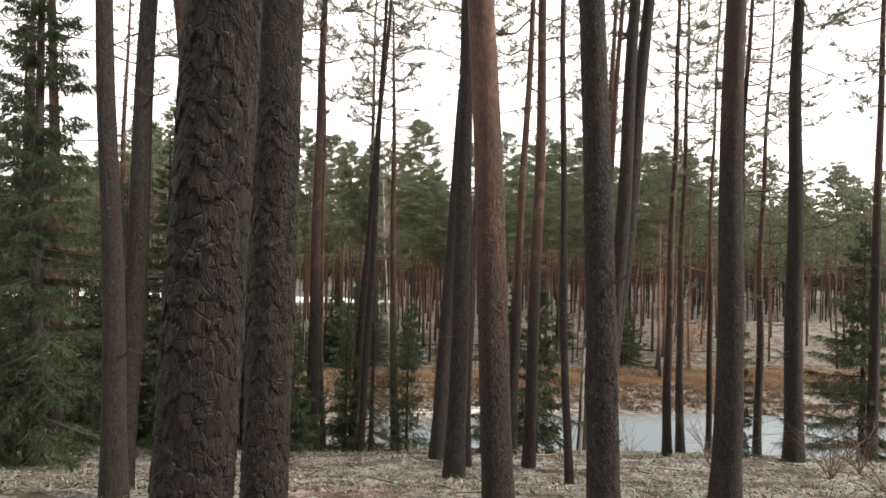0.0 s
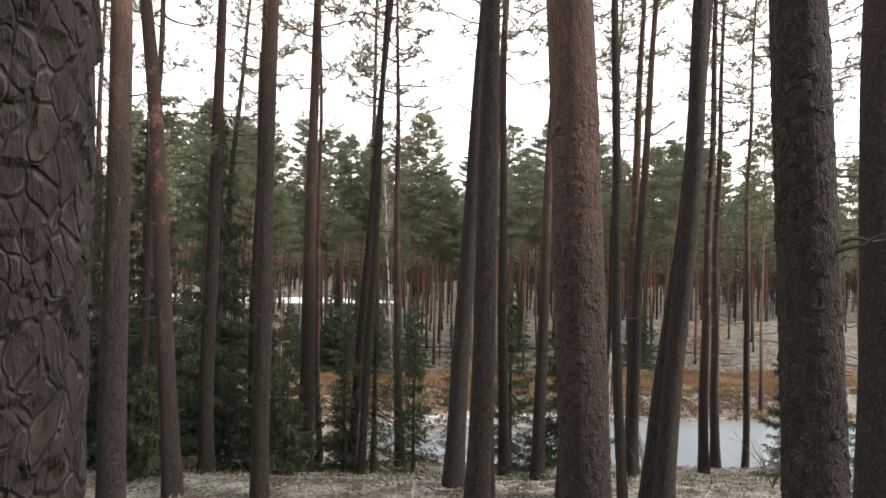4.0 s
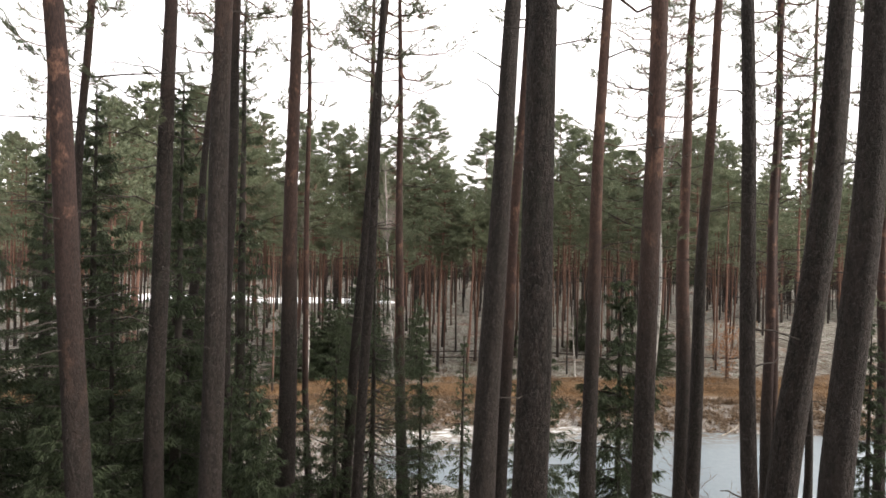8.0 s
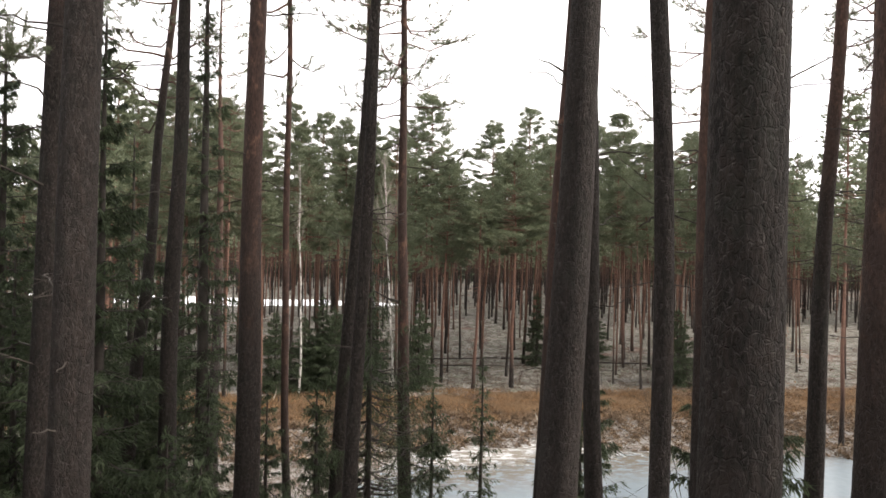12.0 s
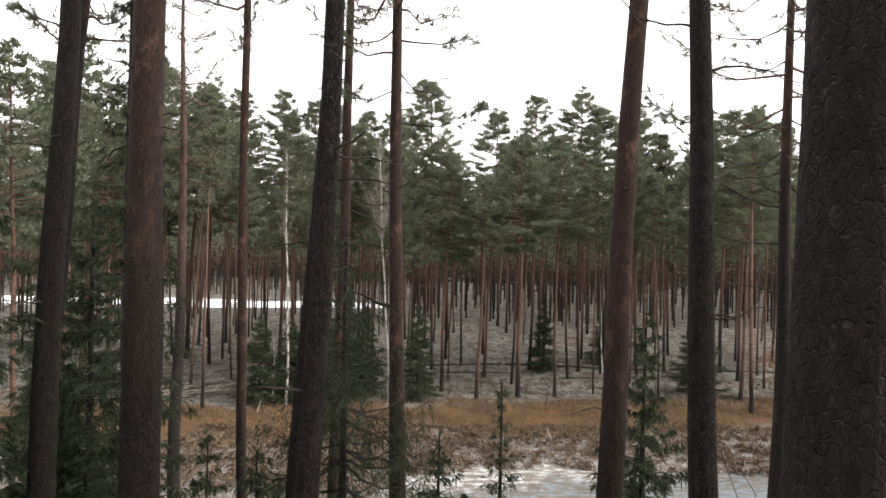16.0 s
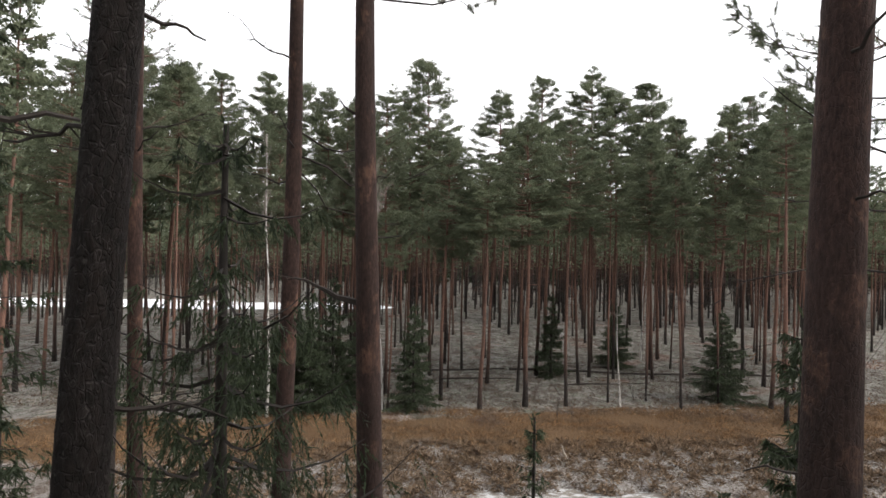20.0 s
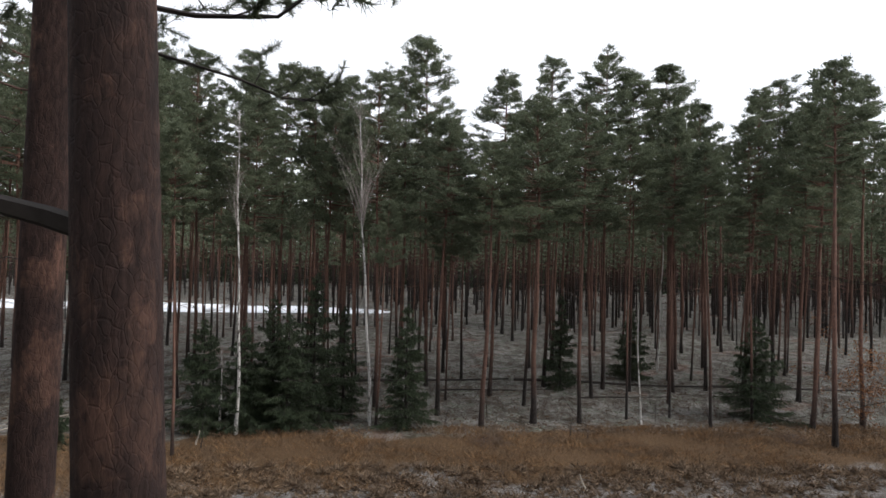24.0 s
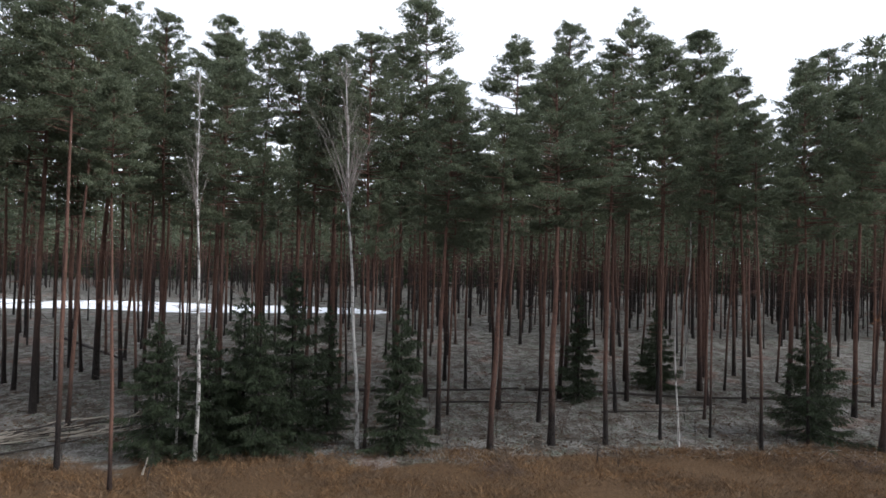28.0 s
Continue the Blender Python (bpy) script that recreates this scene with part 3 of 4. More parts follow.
CROWNS, BACK_CROWNS = [], []
for k in range(8):
    low_, reach_ = (12.6, 13.9, 15.0, 12.0, 15.6, 13.4, 10.9, 14.3)[k], (2.7, 2.3, 2.5, 3.0, 2.0, 2.8, 2.6, 2.2)[k]
    tm_, mid_, rad_ = trunk_mesh("trunk", 21.6, 0.118, 0.84, 60 + k, 8, 1.6, 0.05)
    wood_, green_ = far_crown(40 + k, low_, 21.7, reach_ * 1.1, 0.43, 13, 5, 7, 0.14, 0.062)
    CROWNS.append((tm_, joined("crown", wood_, BARK, green_, NEEDLES)))
    if k < 5:
        wood_, green_ = far_crown(140 + k, low_ - 0.6, 21.7, reach_ * 1.08, 0.66, 7, 3, 4, 0.29, 0.16)
        BACK_CROWNS.append((tm_, joined("crown", wood_, BARK, green_, NEEDLES)))
NEAR_CROWNS = []
for k in range(4):
    wood_, green_ = near_crown(80 + k, 8.6, (2.4, 2.0, 2.6, 1.8)[k], 0.24)
    NEAR_CROWNS.append(joined("crown", wood_, BARK, green_, NEEDLES))

TAKEN = []


def pine(x, y, d, lx, ly, orange, relief=False, height=None, twigs=8, crown_from=None, wide=1.0, label="tall Scots pine with plated grey-brown bark on the bank"):
    """A pine on the bank, d thick at the walk's height, leaning by lx, ly; its bark turns orange at that height."""
    k = len(TAKEN)
    TAKEN.append((x, y))
    r = np.random.default_rng(500 + k)
    zf = float(ground_z(x, y))
    H = height or r.uniform(21.5, 25.5)
    hc = np.clip(11.5 - zf, 1, 14)
    low = 0.5 * d / (1 - 0.78 * hc / H)
    tree = new("pine_tree")
    tree.matrix_world = Matrix.LocRotScale((x, y, zf), Vector((0, 0, 1)).rotation_difference(Vector((lx, ly, 1))), None)
    tagged(tree, label, "tree", "pines on the bank")
    fine = None
    sides = 14
    if relief:
        sides, fine = (150, (hc - 1.5, hc + 1.5, 0.0125)) if y < 7 else (44, (hc - 2.8, hc + 2.8, 0.045))
    me, mid, rad = trunk_mesh("trunk", H, low, 0.86, 900 + k, sides, 0.7, 0.035 if relief else 0.06, fine, rough=1.5 if orange > 25 else 1.1 if y < 7 else 0.35)
    tr = piece("trunk", me, tree)
    # Green: stronger dark blotches on bank trunks, standing in for canopy shade.
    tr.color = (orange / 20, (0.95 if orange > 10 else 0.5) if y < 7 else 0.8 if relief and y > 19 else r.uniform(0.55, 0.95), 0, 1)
    base = crown_from or H * (r.uniform(0.6, 0.68) if y < 16 else r.uniform(0.48, 0.62))
    ob = piece("crown", NEAR_CROWNS[k % 4], tree)
    ob.matrix_local = Matrix.Translation(Vector(mid(base))) @ pose(0, 0, 0, 0, 0, r.uniform(0, 360)) @ Matrix.Diagonal((wide * min(1, d / 0.22), wide * min(1, d / 0.22), (H - base) / 8.5, 1))
    ob.color = (0.0, 0, 0, 1)
    for i in range(twigs):
        h = r.uniform(max(hc - 2.5, 2), base)
        up = (h / base) ** 2
        az = r.uniform(0, 6.28)
        long = r.uniform(0.12, 0.5) + up * r.uniform(0, 1.6) + (r.uniform(0.2, 1.0) if twigs > 11 else 0)
        s = dead_branch(mid(h) + 0.7 * rad(h) * np.array([np.cos(az), np.sin(az), 0]), az, long, r.uniform(-0.1, 0.35), 7000 + 40 * k + i, 0.007 + 0.006 * long)
        piece("dead_branch", s.mesh("dead_branch", DEAD), tree)
    if twigs > 11:
        for i in range(4):
            live_branch((tree, mid, rad), r.uniform(0.62 * base, base), r.uniform(0, 360), r.uniform(0.8, 1.9), 90 + 7 * k + i)
    return tree, mid, rad


def branch_on(made, h, az, long, thick, droop, rise=0.18):
    """A dead branch at the height h of a pine, pointing az degrees from +x."""
    tree, mid, rad = made
    a = radians(az)
    s = dead_branch(mid(h) + 0.6 * rad(h) * np.array([np.cos(a), np.sin(a), 0]), a, long, droop, int(h * 100), thick, rise)
    piece("dead_branch", s.mesh("dead_branch", DEAD), tree)


def live_branch(made, h, az, long, seed, rise=None):
    """A limb with needle tufts at the height h of a pine."""
    tree, mid, rad = made
    r = np.random.default_rng(seed)
    a = radians(az)
    wood, green = Soup(), Soup()
    limb(r, wood, green, mid(h) + 0.6 * rad(h) * np.array([math.cos(a), math.sin(a), 0]), a, long, r.uniform(-0.1, 0.3) if rise is None else rise, 0.005 + 0.0045 * long, 110, 0.07, 0.0055, 0.25)
    piece("live_branch", joined("live_branch", wood, DEAD, green, NEEDLES), tree, "limb with green needle tufts")


def wood_pine(x, y, height=None, k=None, label="slender pine with an orange upper trunk in the far wood"):
    """A pine of the wood beyond the pond."""
    i = len(TAKEN)
    TAKEN.append((x, y))
    r = np.random.default_rng(3000 + i)
    trunk, green = CROWNS[k if k is not None else r.integers(8)] if 50 < y < 72.5 and abs(x) < 27 else BACK_CROWNS[r.integers(5)]
    tree = new("pine_tree")
    s = (height or (r.uniform(18.5, 22.8) if y < 72 else r.uniform(16.0, 24.5))) / 21.6
    w = s * r.uniform(0.85, 1.2)
    tree.matrix_world = pose(x, y, float(ground_z(x, y)), r.normal(0, 1.2), r.normal(0, 1.2), r.uniform(0, 360)) @ Matrix.Diagonal((w, w, s, 1))
    tagged(tree, label, "tree", "pines of the far wood")
    tr = piece("trunk", trunk, tree)
    girth = r.uniform(0.7, 1.4)
    tr.matrix_local = Matrix.Diagonal((girth, girth, 1, 1))
    # Few dark blotches: open light on far trunks is put into their tone.
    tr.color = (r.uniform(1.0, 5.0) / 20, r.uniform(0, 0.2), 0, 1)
    piece("crown", green, tree).color = (0, 0, 0, 1)
    return tree


def spruce_mesh(seed, H, R, dens, droop=0.35, needle=0.16, bare=0.06, slim=0.34, cone=0.85, q=5):
    """Wood and needles of a young spruce: whorls of drooping boughs with hanging side sprays."""
    r = np.random.default_rng(seed)
    wood, green = Soup(), Soup()
    h = bare * H
    while h < H * 0.97:
        f = h / H
        n = int(r.integers(5, 8))
        a0 = r.uniform(0, 6.28)
        for j in range(n):
            az = a0 + j * 6.283 / n + r.normal(0, 0.35)
            hj = h + r.uniform(-0.5, 0.5) * (0.2 + 0.022 * H) * (0.6 if cone < 0.7 else 1.3)
            L = R * (1 - f) ** cone * r.uniform(0.5, 1.15) + 0.05
            out = np.array([np.cos(az), np.sin(az), 0])
            side = np.array([-out[1], out[0], 0])
            t = np.linspace(0, 1, 5)
            sag = droop * r.uniform(0.5, 1.4)
            lift = (0.3 * f - sag * (1 - f)) * t + 0.14 * t ** 3 if cone > 0.7 else -r.uniform(0.3, 0.8) * t + 0.7 * t ** 2
            pts = np.array([0, 0, min(hj, 0.97 * H)])[None] + out[None] * (L * t)[:, None] + np.array([0, 0, 1.0])[None] * (L * lift)[:, None]
            wood.tube(pts, 0.012 * (1 - 0.85 * t) * (0.5 + L), 3, False)
            m = max(4, int(dens * L))
            s = r.uniform(0.12, 1.0, m)
            c = np.stack([np.interp(s, t, pts[:, q]) for q in range(3)], 1)
            w = r.choice([-1, 1], m) * (1.05 - s) * 0.45 * L * r.uniform(0.3, 1, m)
            tip = c + side[None] * w[:, None] + out[None] * (0.18 * L * r.uniform(0, 1, m))[:, None]
            tip[:, 2] -= np.abs(w) * 0.35 + r.uniform(0.02, 0.16, m) * min(1, L) * (2.2 if cone < 0.7 else 1)
            u = np.tile(np.linspace(0.1, 0.98, q), m)
            base = np.repeat(c, q, 0) * (1 - u)[:, None] + np.repeat(tip, q, 0) * u[:, None]
            way = np.repeat(tip - c, q, 0)
            way /= np.linalg.norm(way, axis=1)[:, None] + 1e-6
            way = way + r.normal(0, 0.5, (m * q, 3)) + np.array([0, 0, -0.25])
            green.blades(base, way * (needle * r.uniform(0.5, 1.1, m * q))[:, None], needle * slim * r.uniform(0.6, 1.2, m * q), r=r)
        h += (0.34 if cone < 0.7 else 0.2 + 0.022 * H) * r.uniform(0.6, 1.15)
    top = np.array([[0, 0, H * 0.95]] * 14)
    way = r.normal(0, 0.25, (14, 3)) + np.array([0, 0, 0.5])
    green.leaves(top + np.array([0, 0, 1])[None] * r.uniform(0, 0.04 * H, 14)[:, None], way * needle * 2, np.full(14, needle * 0.3), r)
    return wood, green


SPRUCES = {}


def spruce(x, y, top, spread, k=0, dens=30, needle=0.16, droop=0.35, turn=None, label="dark green young spruce with drooping boughs"):
    """A spruce whose tip stands at the height top."""
    zf = float(ground_z(x, y))
    H = top - zf
    key = (k, dens, needle, droop, round(H * 1.4), round(spread * 2.5))
    if key not in SPRUCES:
        thin = k == 11
        wood, green = spruce_mesh(200 + k, H, spread, dens, droop, needle, slim=0.24 if thin else 0.24, cone=0.6 if thin else 0.85, q=12 if thin else 7)
        tm, _, _ = trunk_mesh("trunk", H * 0.985, 0.012 * H + 0.01, 0.9, 300 + k, 7, 0.8, 0.02, mat=FIR_BARK)
        SPRUCES[key] = (tm, joined("crown", wood, FIR_BARK, green, FIR), H, spread)
    H0, S0 = SPRUCES[key][2:]
    tree = new("spruce_tree")
    r = np.random.default_rng(int(abs(x * 97 + y * 31)))
    tree.matrix_world = pose(x, y, zf, 0, 0, r.uniform(0, 360) if turn is None else turn) @ Matrix.Diagonal((spread / S0, spread / S0, H / H0, 1))
    tagged(tree, label, "tree", "young spruces")
    for nm, me in zip(("trunk", "crown"), SPRUCES[key]):
        piece(nm, me, tree)
    TAKEN.append((x, y))
    return tree


def birch(x, y, H, d, lx=0.0, seed=1, twigs=26, label="white-barked bare birch with fine upright twigs", spread=1.0):
    zf = float(ground_z(x, y))
    r = np.random.default_rng(seed)
    tree = new("birch_tree")
    tree.matrix_world = Matrix.LocRotScale((x, y, zf), Vector((lx, 0, 1)).to_track_quat("Z", "Y"), None)
    tagged(tree, label, "tree", "birches")
    me, mid, rad = trunk_mesh("trunk", H, d / 2, 0.88, seed + 10, 9, 0.5, 0.09, mat=BIRCH)
    piece("trunk", me, tree)
    s = Soup()
    for _ in range(twigs):
        h = H * r.uniform(0.6, 0.97)
        az = r.uniform(0, 6.28)
        L = (H - h) * r.uniform(0.3, 0.6) * spread + 0.4
        out = np.array([np.cos(az), np.sin(az), 0])
        t = np.linspace(0, 1, 5)
        pts = mid(h)[None] + out[None] * (L * 0.42 * spread * t)[:, None] + np.array([0, 0, 1.0])[None] * (L * (1.0 * t - 0.15 * t * t))[:, None] + np.cumsum(r.normal(0, 0.03, (5, 3)), 0)
        s.tube(pts, min(0.028, 0.14 * d) * (1 - 0.8 * t), 4, False)
        for _ in range(5):
            i = r.integers(1, 5)
            w = np.array([out[0] * 0.4, out[1] * 0.4, 0.9]) + r.normal(0, 0.35, 3)
            s.tube(np.array([pts[i], pts[i] + w * 0.35 * L, pts[i] + w * 0.6 * L + r.normal(0, 0.08, 3)]), [0.006, 0.004, 0.002], 3, False)
    piece("crown", s.mesh("crown", PALE_TWIG), tree, "fine bare pale twigs")
    TAKEN.append((x, y))
    return tree


# pines of the bank, in order of the way
pine(-0.97, 2.12, 0.25, 0.045, 0.006, 30, True)
pine(-1.03, 3.47, 0.25, 0.011, 0.018, 30, True)
pine(-4.78, 9.00, 0.29, -0.040, 0.005, 12, twigs=16)
pine(-5.16, 9.88, 0.32, 0.043, 0.001, 14, twigs=16)
pine(-4.24, 9.95, 0.27, 0.018, -0.014, 5.5, True)
pine(-10.60, 16.82, 0.29, -0.021, -0.001, 3, twigs=16)
pine(-10.05, 27.67, 0.28, 0.080, 0.010, 14)
pine(-11.06, 37.52, 0.30, -0.001, -0.000, 10)
pine(-4.12, 15.58, 0.30, -0.011, 0.036, 9, True)
pine(-6.66, 19.22, 0.33, -0.001, 0.020, 10, twigs=16)
pine(-4.42, 21.13, 0.36, 0.006, 0.018, 6.5, True)
pine(-5.28, 27.91, 0.18, -0.016, -0.022, 4)
pine(-2.62, 20.34, 0.18, 0.041, -0.010, 15, True)
pine(-3.18, 22.09, 0.21, 0.072, -0.022, 12, True)
stem = pine(-3.54, 27.97, 0.21, 0.012, -0.005, 3.5, True, twigs=2)
live_branch(stem, 9.15, 27, 1.6, 3, -0.45)
live_branch(stem, 9.35, 16, 1.9, 4, -0.12)
live_branch(stem, 9.7, 36, 1.7, 12, 0.05)
live_branch(stem, 9.0, 165, 1.2, 5)
pine(12.6, 28.5, 0.19, 0.004, 0.0, 8, twigs=14)
pine(14.1, 27.0, 0.24, 0.015, 0.0, 6, twigs=12)
pine(15.6, 22.0, 0.29, 0.006, 0.0, 9, twigs=12)
pine(10.3, 21.0, 0.22, 0.012, 0.0, 14, twigs=14)
pine(-14.2, 20.6, 0.28, 0.012, 0.0, 12)
snag = pine(-1.88, 26.56, 0.255, -0.023, -0.039, 4.0, True, height=19, crown_from=11.6, twigs=0)
branch_on(snag, 7.15, 190, 0.72, 0.040, 0.0, 0.46)
branch_on(snag, 9.3, 200, 0.26, 0.016, -0.5)
live_branch(snag, 7.9, 25, 0.6, 6)
live_branch(snag, 10.6, 10, 1.6, 7)
live_branch(snag, 11.2, 150, 1.5, 8)
broken = pine(-0.01, 16.75, 0.36, 0.055, 0.056, 16, True, twigs=2)
branch_on(broken, 8.7, 168, 0.75, 0.016, -0.3)
branch_on(broken, 8.2, 186, 0.8, 0.014, 0.0)
branch_on(broken, 7.3, 172, 0.4, 0.014, -0.3)
pine(1.61, 20.98, 0.25, -0.016, 0.039, 11, True)
pine(0.37, 14.02, 0.37, 0.004, -0.034, 15, True)
pine(0.76, 15.62, 0.15, -0.032, 0.001, 13)
pine(0.71, 6.66, 0.31, -0.068, 0.003, 3.4, True, twigs=0)
pine(2.18, 18.28, 0.25, 0.033, 0.066, 5.5, True)
pine(2.32, 15.64, 0.27, 0.003, -0.011, 5.0, True)
pine(2.81, 13.03, 0.14, -0.024, -0.002, 10)
pine(6.68, 25.01, 0.36, 0.016, 0.029, 6, twigs=16)
pine(5.63, 21.79, 0.26, 0.032, -0.004, 9)
pine(9.66, 25.76, 0.27, -0.005, -0.028, 4, twigs=16)
pine(3.92, 14.99, 0.36, 0.075, -0.031, 15)
pine(3.43, 12.97, 0.29, 0.059, 0.003, 16)
pine(4.41, 9.34, 0.35, 0.010, 0.001, 6.5, True)
flagged = pine(10.21, 17.52, 0.41, -0.009, -0.000, 20, twigs=16)
live_branch(flagged, 12.6, 20, 2.9, 31, 0.15)
live_branch(flagged, 11.4, 345, 2.6, 32, 0.1)
live_branch(flagged, 13.6, 150, 2.4, 33, 0.2)
live_branch(flagged, 10.4, 40, 1.8, 34, 0.1)
branch_on(flagged, 7.6, 160, 1.6, 0.016, 0.1)
branch_on(flagged, 9.2, 15, 1.5, 0.016, 0.1)
pine(1.58, 5.67, 0.26, -0.032, 0.013, 14, True)
pine(11.03, 27.82, 0.26, -0.002, 0.001, 3, twigs=16)
pine(-5.96, 15.57, 0.31, -0.074, -0.029, 4)
pine(-15.28, 28.32, 0.30, 0.024, -0.000, 10, twigs=16)
pine(-8.22, 18.72, 0.17, 0.019, -0.001, 10, twigs=16)
pine(-6.48, 22.76, 0.30, -0.018, 0.058, 14)
pine(0.90, 22.98, 0.30, 0.044, 0.003, 5.0, True)
bowed = pine(6.97, 29.83, 0.28, 0.019, -0.005, 11, height=21, crown_from=11.0, wide=1.5)
branch_on(bowed, 8.3, 180, 3.4, 0.022, 0.62, 0.5)
live_branch(bowed, 11.9, 178, 3.5, 21, 0.05)
live_branch(bowed, 11.2, 192, 2.7, 22, 0.1)
live_branch(bowed, 12.6, 165, 2.8, 23, 0.2)
live_branch(bowed, 12.2, 10, 2.4, 24, 0.1)
branch_on(bowed, 9.6, 186, 2.6, 0.022, 0.1)
branch_on(bowed, 10.5, 172, 2.8, 0.026, -0.35)
branch_on(bowed, 9.2, 350, 2.2, 0.024, -0.3)

# pines at the edge of the far wood
wood_pine(-1.1, 62.2, 18.5, 0)
wood_pine(4.7, 61.1, 19.5, 3)
wood_pine(7.6, 61.6, 20.0, 5)
wood_pine(10.8, 62.7, 18.5, 1)
wood_pine(15.0, 67.0, 20.5, 0)
wood_pine(1.5, 60.0, 16.5, 2)
wood_pine(15.4, 61.1, 17.0, 4)
wood_pine(18.6, 62.5, 19.0, 3)
wood_pine(21.8, 61.5, 20.0, 0)
wood_pine(-17.2, 55.9, 21.5, 4)
wood_pine(-13.9, 54.0, 16.0, 4)
wood_pine(-24.1, 64.6, 25.5, 3)
wood_pine(-20.8, 55.6, 23.5, 3)
wood_pine(-26.4, 60.8, 23.0, 6)
wood_pine(-18.4, 65.0, 22.5, 5)
wood_pine(-15.0, 66.4, 22.0, 0)
wood_pine(-31.5, 63.0, 24.0, 6)
wood_pine(-9.2, 66.5, 21.5, 3)
wood_pine(-20.5, 62.0, 23.0, 5)
wood_pine(-29.0, 70.0, 26.0, 0)
wood_pine(-25.6, 73.5, 26.0, 2)
wood_pine(-22.5, 71.0, 25.6, 5)
wood_pine(-19.4, 70.0, 25.0, 6)
wood_pine(-12.8, 62.5, 19.5, 3)
wood_pine(-4.6, 59.4, 13.0, 4)
wood_pine(-6.9, 65.5, 19.5, 4)
# the tall ones behind them make the skyline
wood_pine(-16.0, 71.0, 25.4, 7)
wood_pine(-13.6, 71.5, 24.6, 2)
wood_pine(-10.8, 71.0, 23.4, 4)
wood_pine(-8.4, 71.0, 23.4, 1)
wood_pine(-2.0, 70.7, 26.0, 3)
wood_pine(-3.9, 69.0, 23.0, 5)
wood_pine(2.6, 68.0, 23.2, 4)
wood_pine(7.0, 71.2, 25.2, 6)
wood_pine(11.5, 71.0, 25.8, 7)
wood_pine(13.4, 70.5, 24.0, 2)
wood_pine(16.7, 70.5, 24.9, 0)
wood_pine(22.3, 71.0, 22.8, 1)
wood_pine(24.8, 71.5, 24.2, 5)
wood_pine(28.0, 71.0, 24.8, 3)
wood_pine(7.0, 79.1)
wood_pine(9.9, 68.0, 19.5)
wood_pine(13.3, 77.6)
wood_pine(18.0, 74.8)
wood_pine(19.9, 75.0, 20)
wood_pine(26.0, 66.0, 20)
wood_pine(33.6, 78.8)
birch(-5.0, 59.8, 19.0, 0.20, -0.05, 31, 34, spread=0.8)
birch(-12.0, 57.5, 17.7, 0.18, -0.01, 33, 16, spread=0.5)
birch(18.5, 79.0, 19.0, 0.14, 0.01, 41, 14, spread=0.5, label="thin birch stem deep among the far pines")
birch(-13.0, 57.8, 4.5, 0.13, -0.02, 35, 3, spread=0.4, label="broken short birch stem among spruces")
birch(11.3, 61.4, 7.0, 0.10, -0.035, 37, 2, spread=0.3, label="thin white leaning birch stem at the wood's edge")
birch(6.15, 26.5, 17.5, 0.12, 0.01, 39, 44, spread=1.0, label="slim birch with bare branching twigs by the pond")
spruce(-2.9, 59.6, 7.4, 2.3, 0)
spruce(-8.4, 60.5, 9.2, 2.7, 1)
spruce(-9.6, 58.9, 7.0, 2.3, 0)
spruce(-11.9, 58.6, 6.2, 2.1, 1)
spruce(-10.8, 60.2, 7.8, 2.2, 2)
spruce(-14.0, 58.0, 6.6, 2.2, 0)
spruce(-7.0, 62.5, 7.0, 1.7, 2)
spruce(-20.2, 54.9, 2.9, 1.1, 0, label="small dark spruce at a pine's foot")
spruce(8.2, 70.9, 7.6, 1.7, 1)
spruce(14.9, 75.2, 6.6, 2.0, 2)
spruce(19.3, 63.5, 6.9, 2.7, 0)
spruce(-2.52, 22.76, 11.75, 2.3, 11, 32, 0.05, 0.3, label="thin spruce with mossy hanging boughs beside the pines")
spruce(-1.25, 23.8, 8.7, 1.1, 6, 34, 0.09, 0.2)
spruce(0.07, 27.9, 8.7, 0.8, 7, 20, 0.09, 0.3)
spruce(-3.35, 21.8, 9.15, 0.95, 6, 34, 0.09, 0.2)
spruce(3.05, 19.2, 11.5, 1.5, 12, 52, 0.10, 0.35)
spruce(2.25, 25.2, 10.45, 1.45, 12, 46, 0.10, 0.3)
spruce(-11.0, 24.3, 16.5, 2.4, 9, 42, 0.12, 0.45, label="tall dark spruce with hanging boughs on the bank")
spruce(-9.7, 14.6, 22.0, 2.3, 9, 42, 0.12, 0.45, label="tall dark spruce with hanging boughs on the bank")
spruce(-14.5, 21.0, 20.0, 2.8, 9, 42, 0.12, 0.45, label="tall dark spruce with hanging boughs on the bank")
spruce(-7.4, 21.9, 16.0, 1.9, 9, 42, 0.12, 0.45, label="tall dark spruce with hanging boughs on the bank")
spruce(-7.5, 27.0, 20.0, 1.5, 10, 22, 0.12, 0.4, label="tall slim spruce with hanging boughs on the bank")
spruce(12.3, 25.0, 9.9, 1.0, 8, 34, 0.10, 0.3)
spruce(16.2, 23.4, 13.6, 2.7, 12, 52, 0.11, 0.35)
spruce(-4.6, 19.6, 8.5, 1.1, 12, 52, 0.11, 0.35)
spruce(-5.3, 25.4, 8.2, 1.1, 5, 34, 0.10, 0.2)
spruce(-8.6, 19.4, 10.2, 1.4, 12, 52, 0.11, 0.35)
spruce(-6.4, 24.6, 8.8, 1.2, 8, 34, 0.10, 0.3)
spruce(-10.0, 29.0, 9.0, 1.5, 8, 34, 0.10, 0.3)
spruce(-12.6, 16.5, 12.0, 1.8, 12, 52, 0.11, 0.35)
spruce(-10.6, 14.6, 9.6, 1.2, 12, 52, 0.11, 0.35)
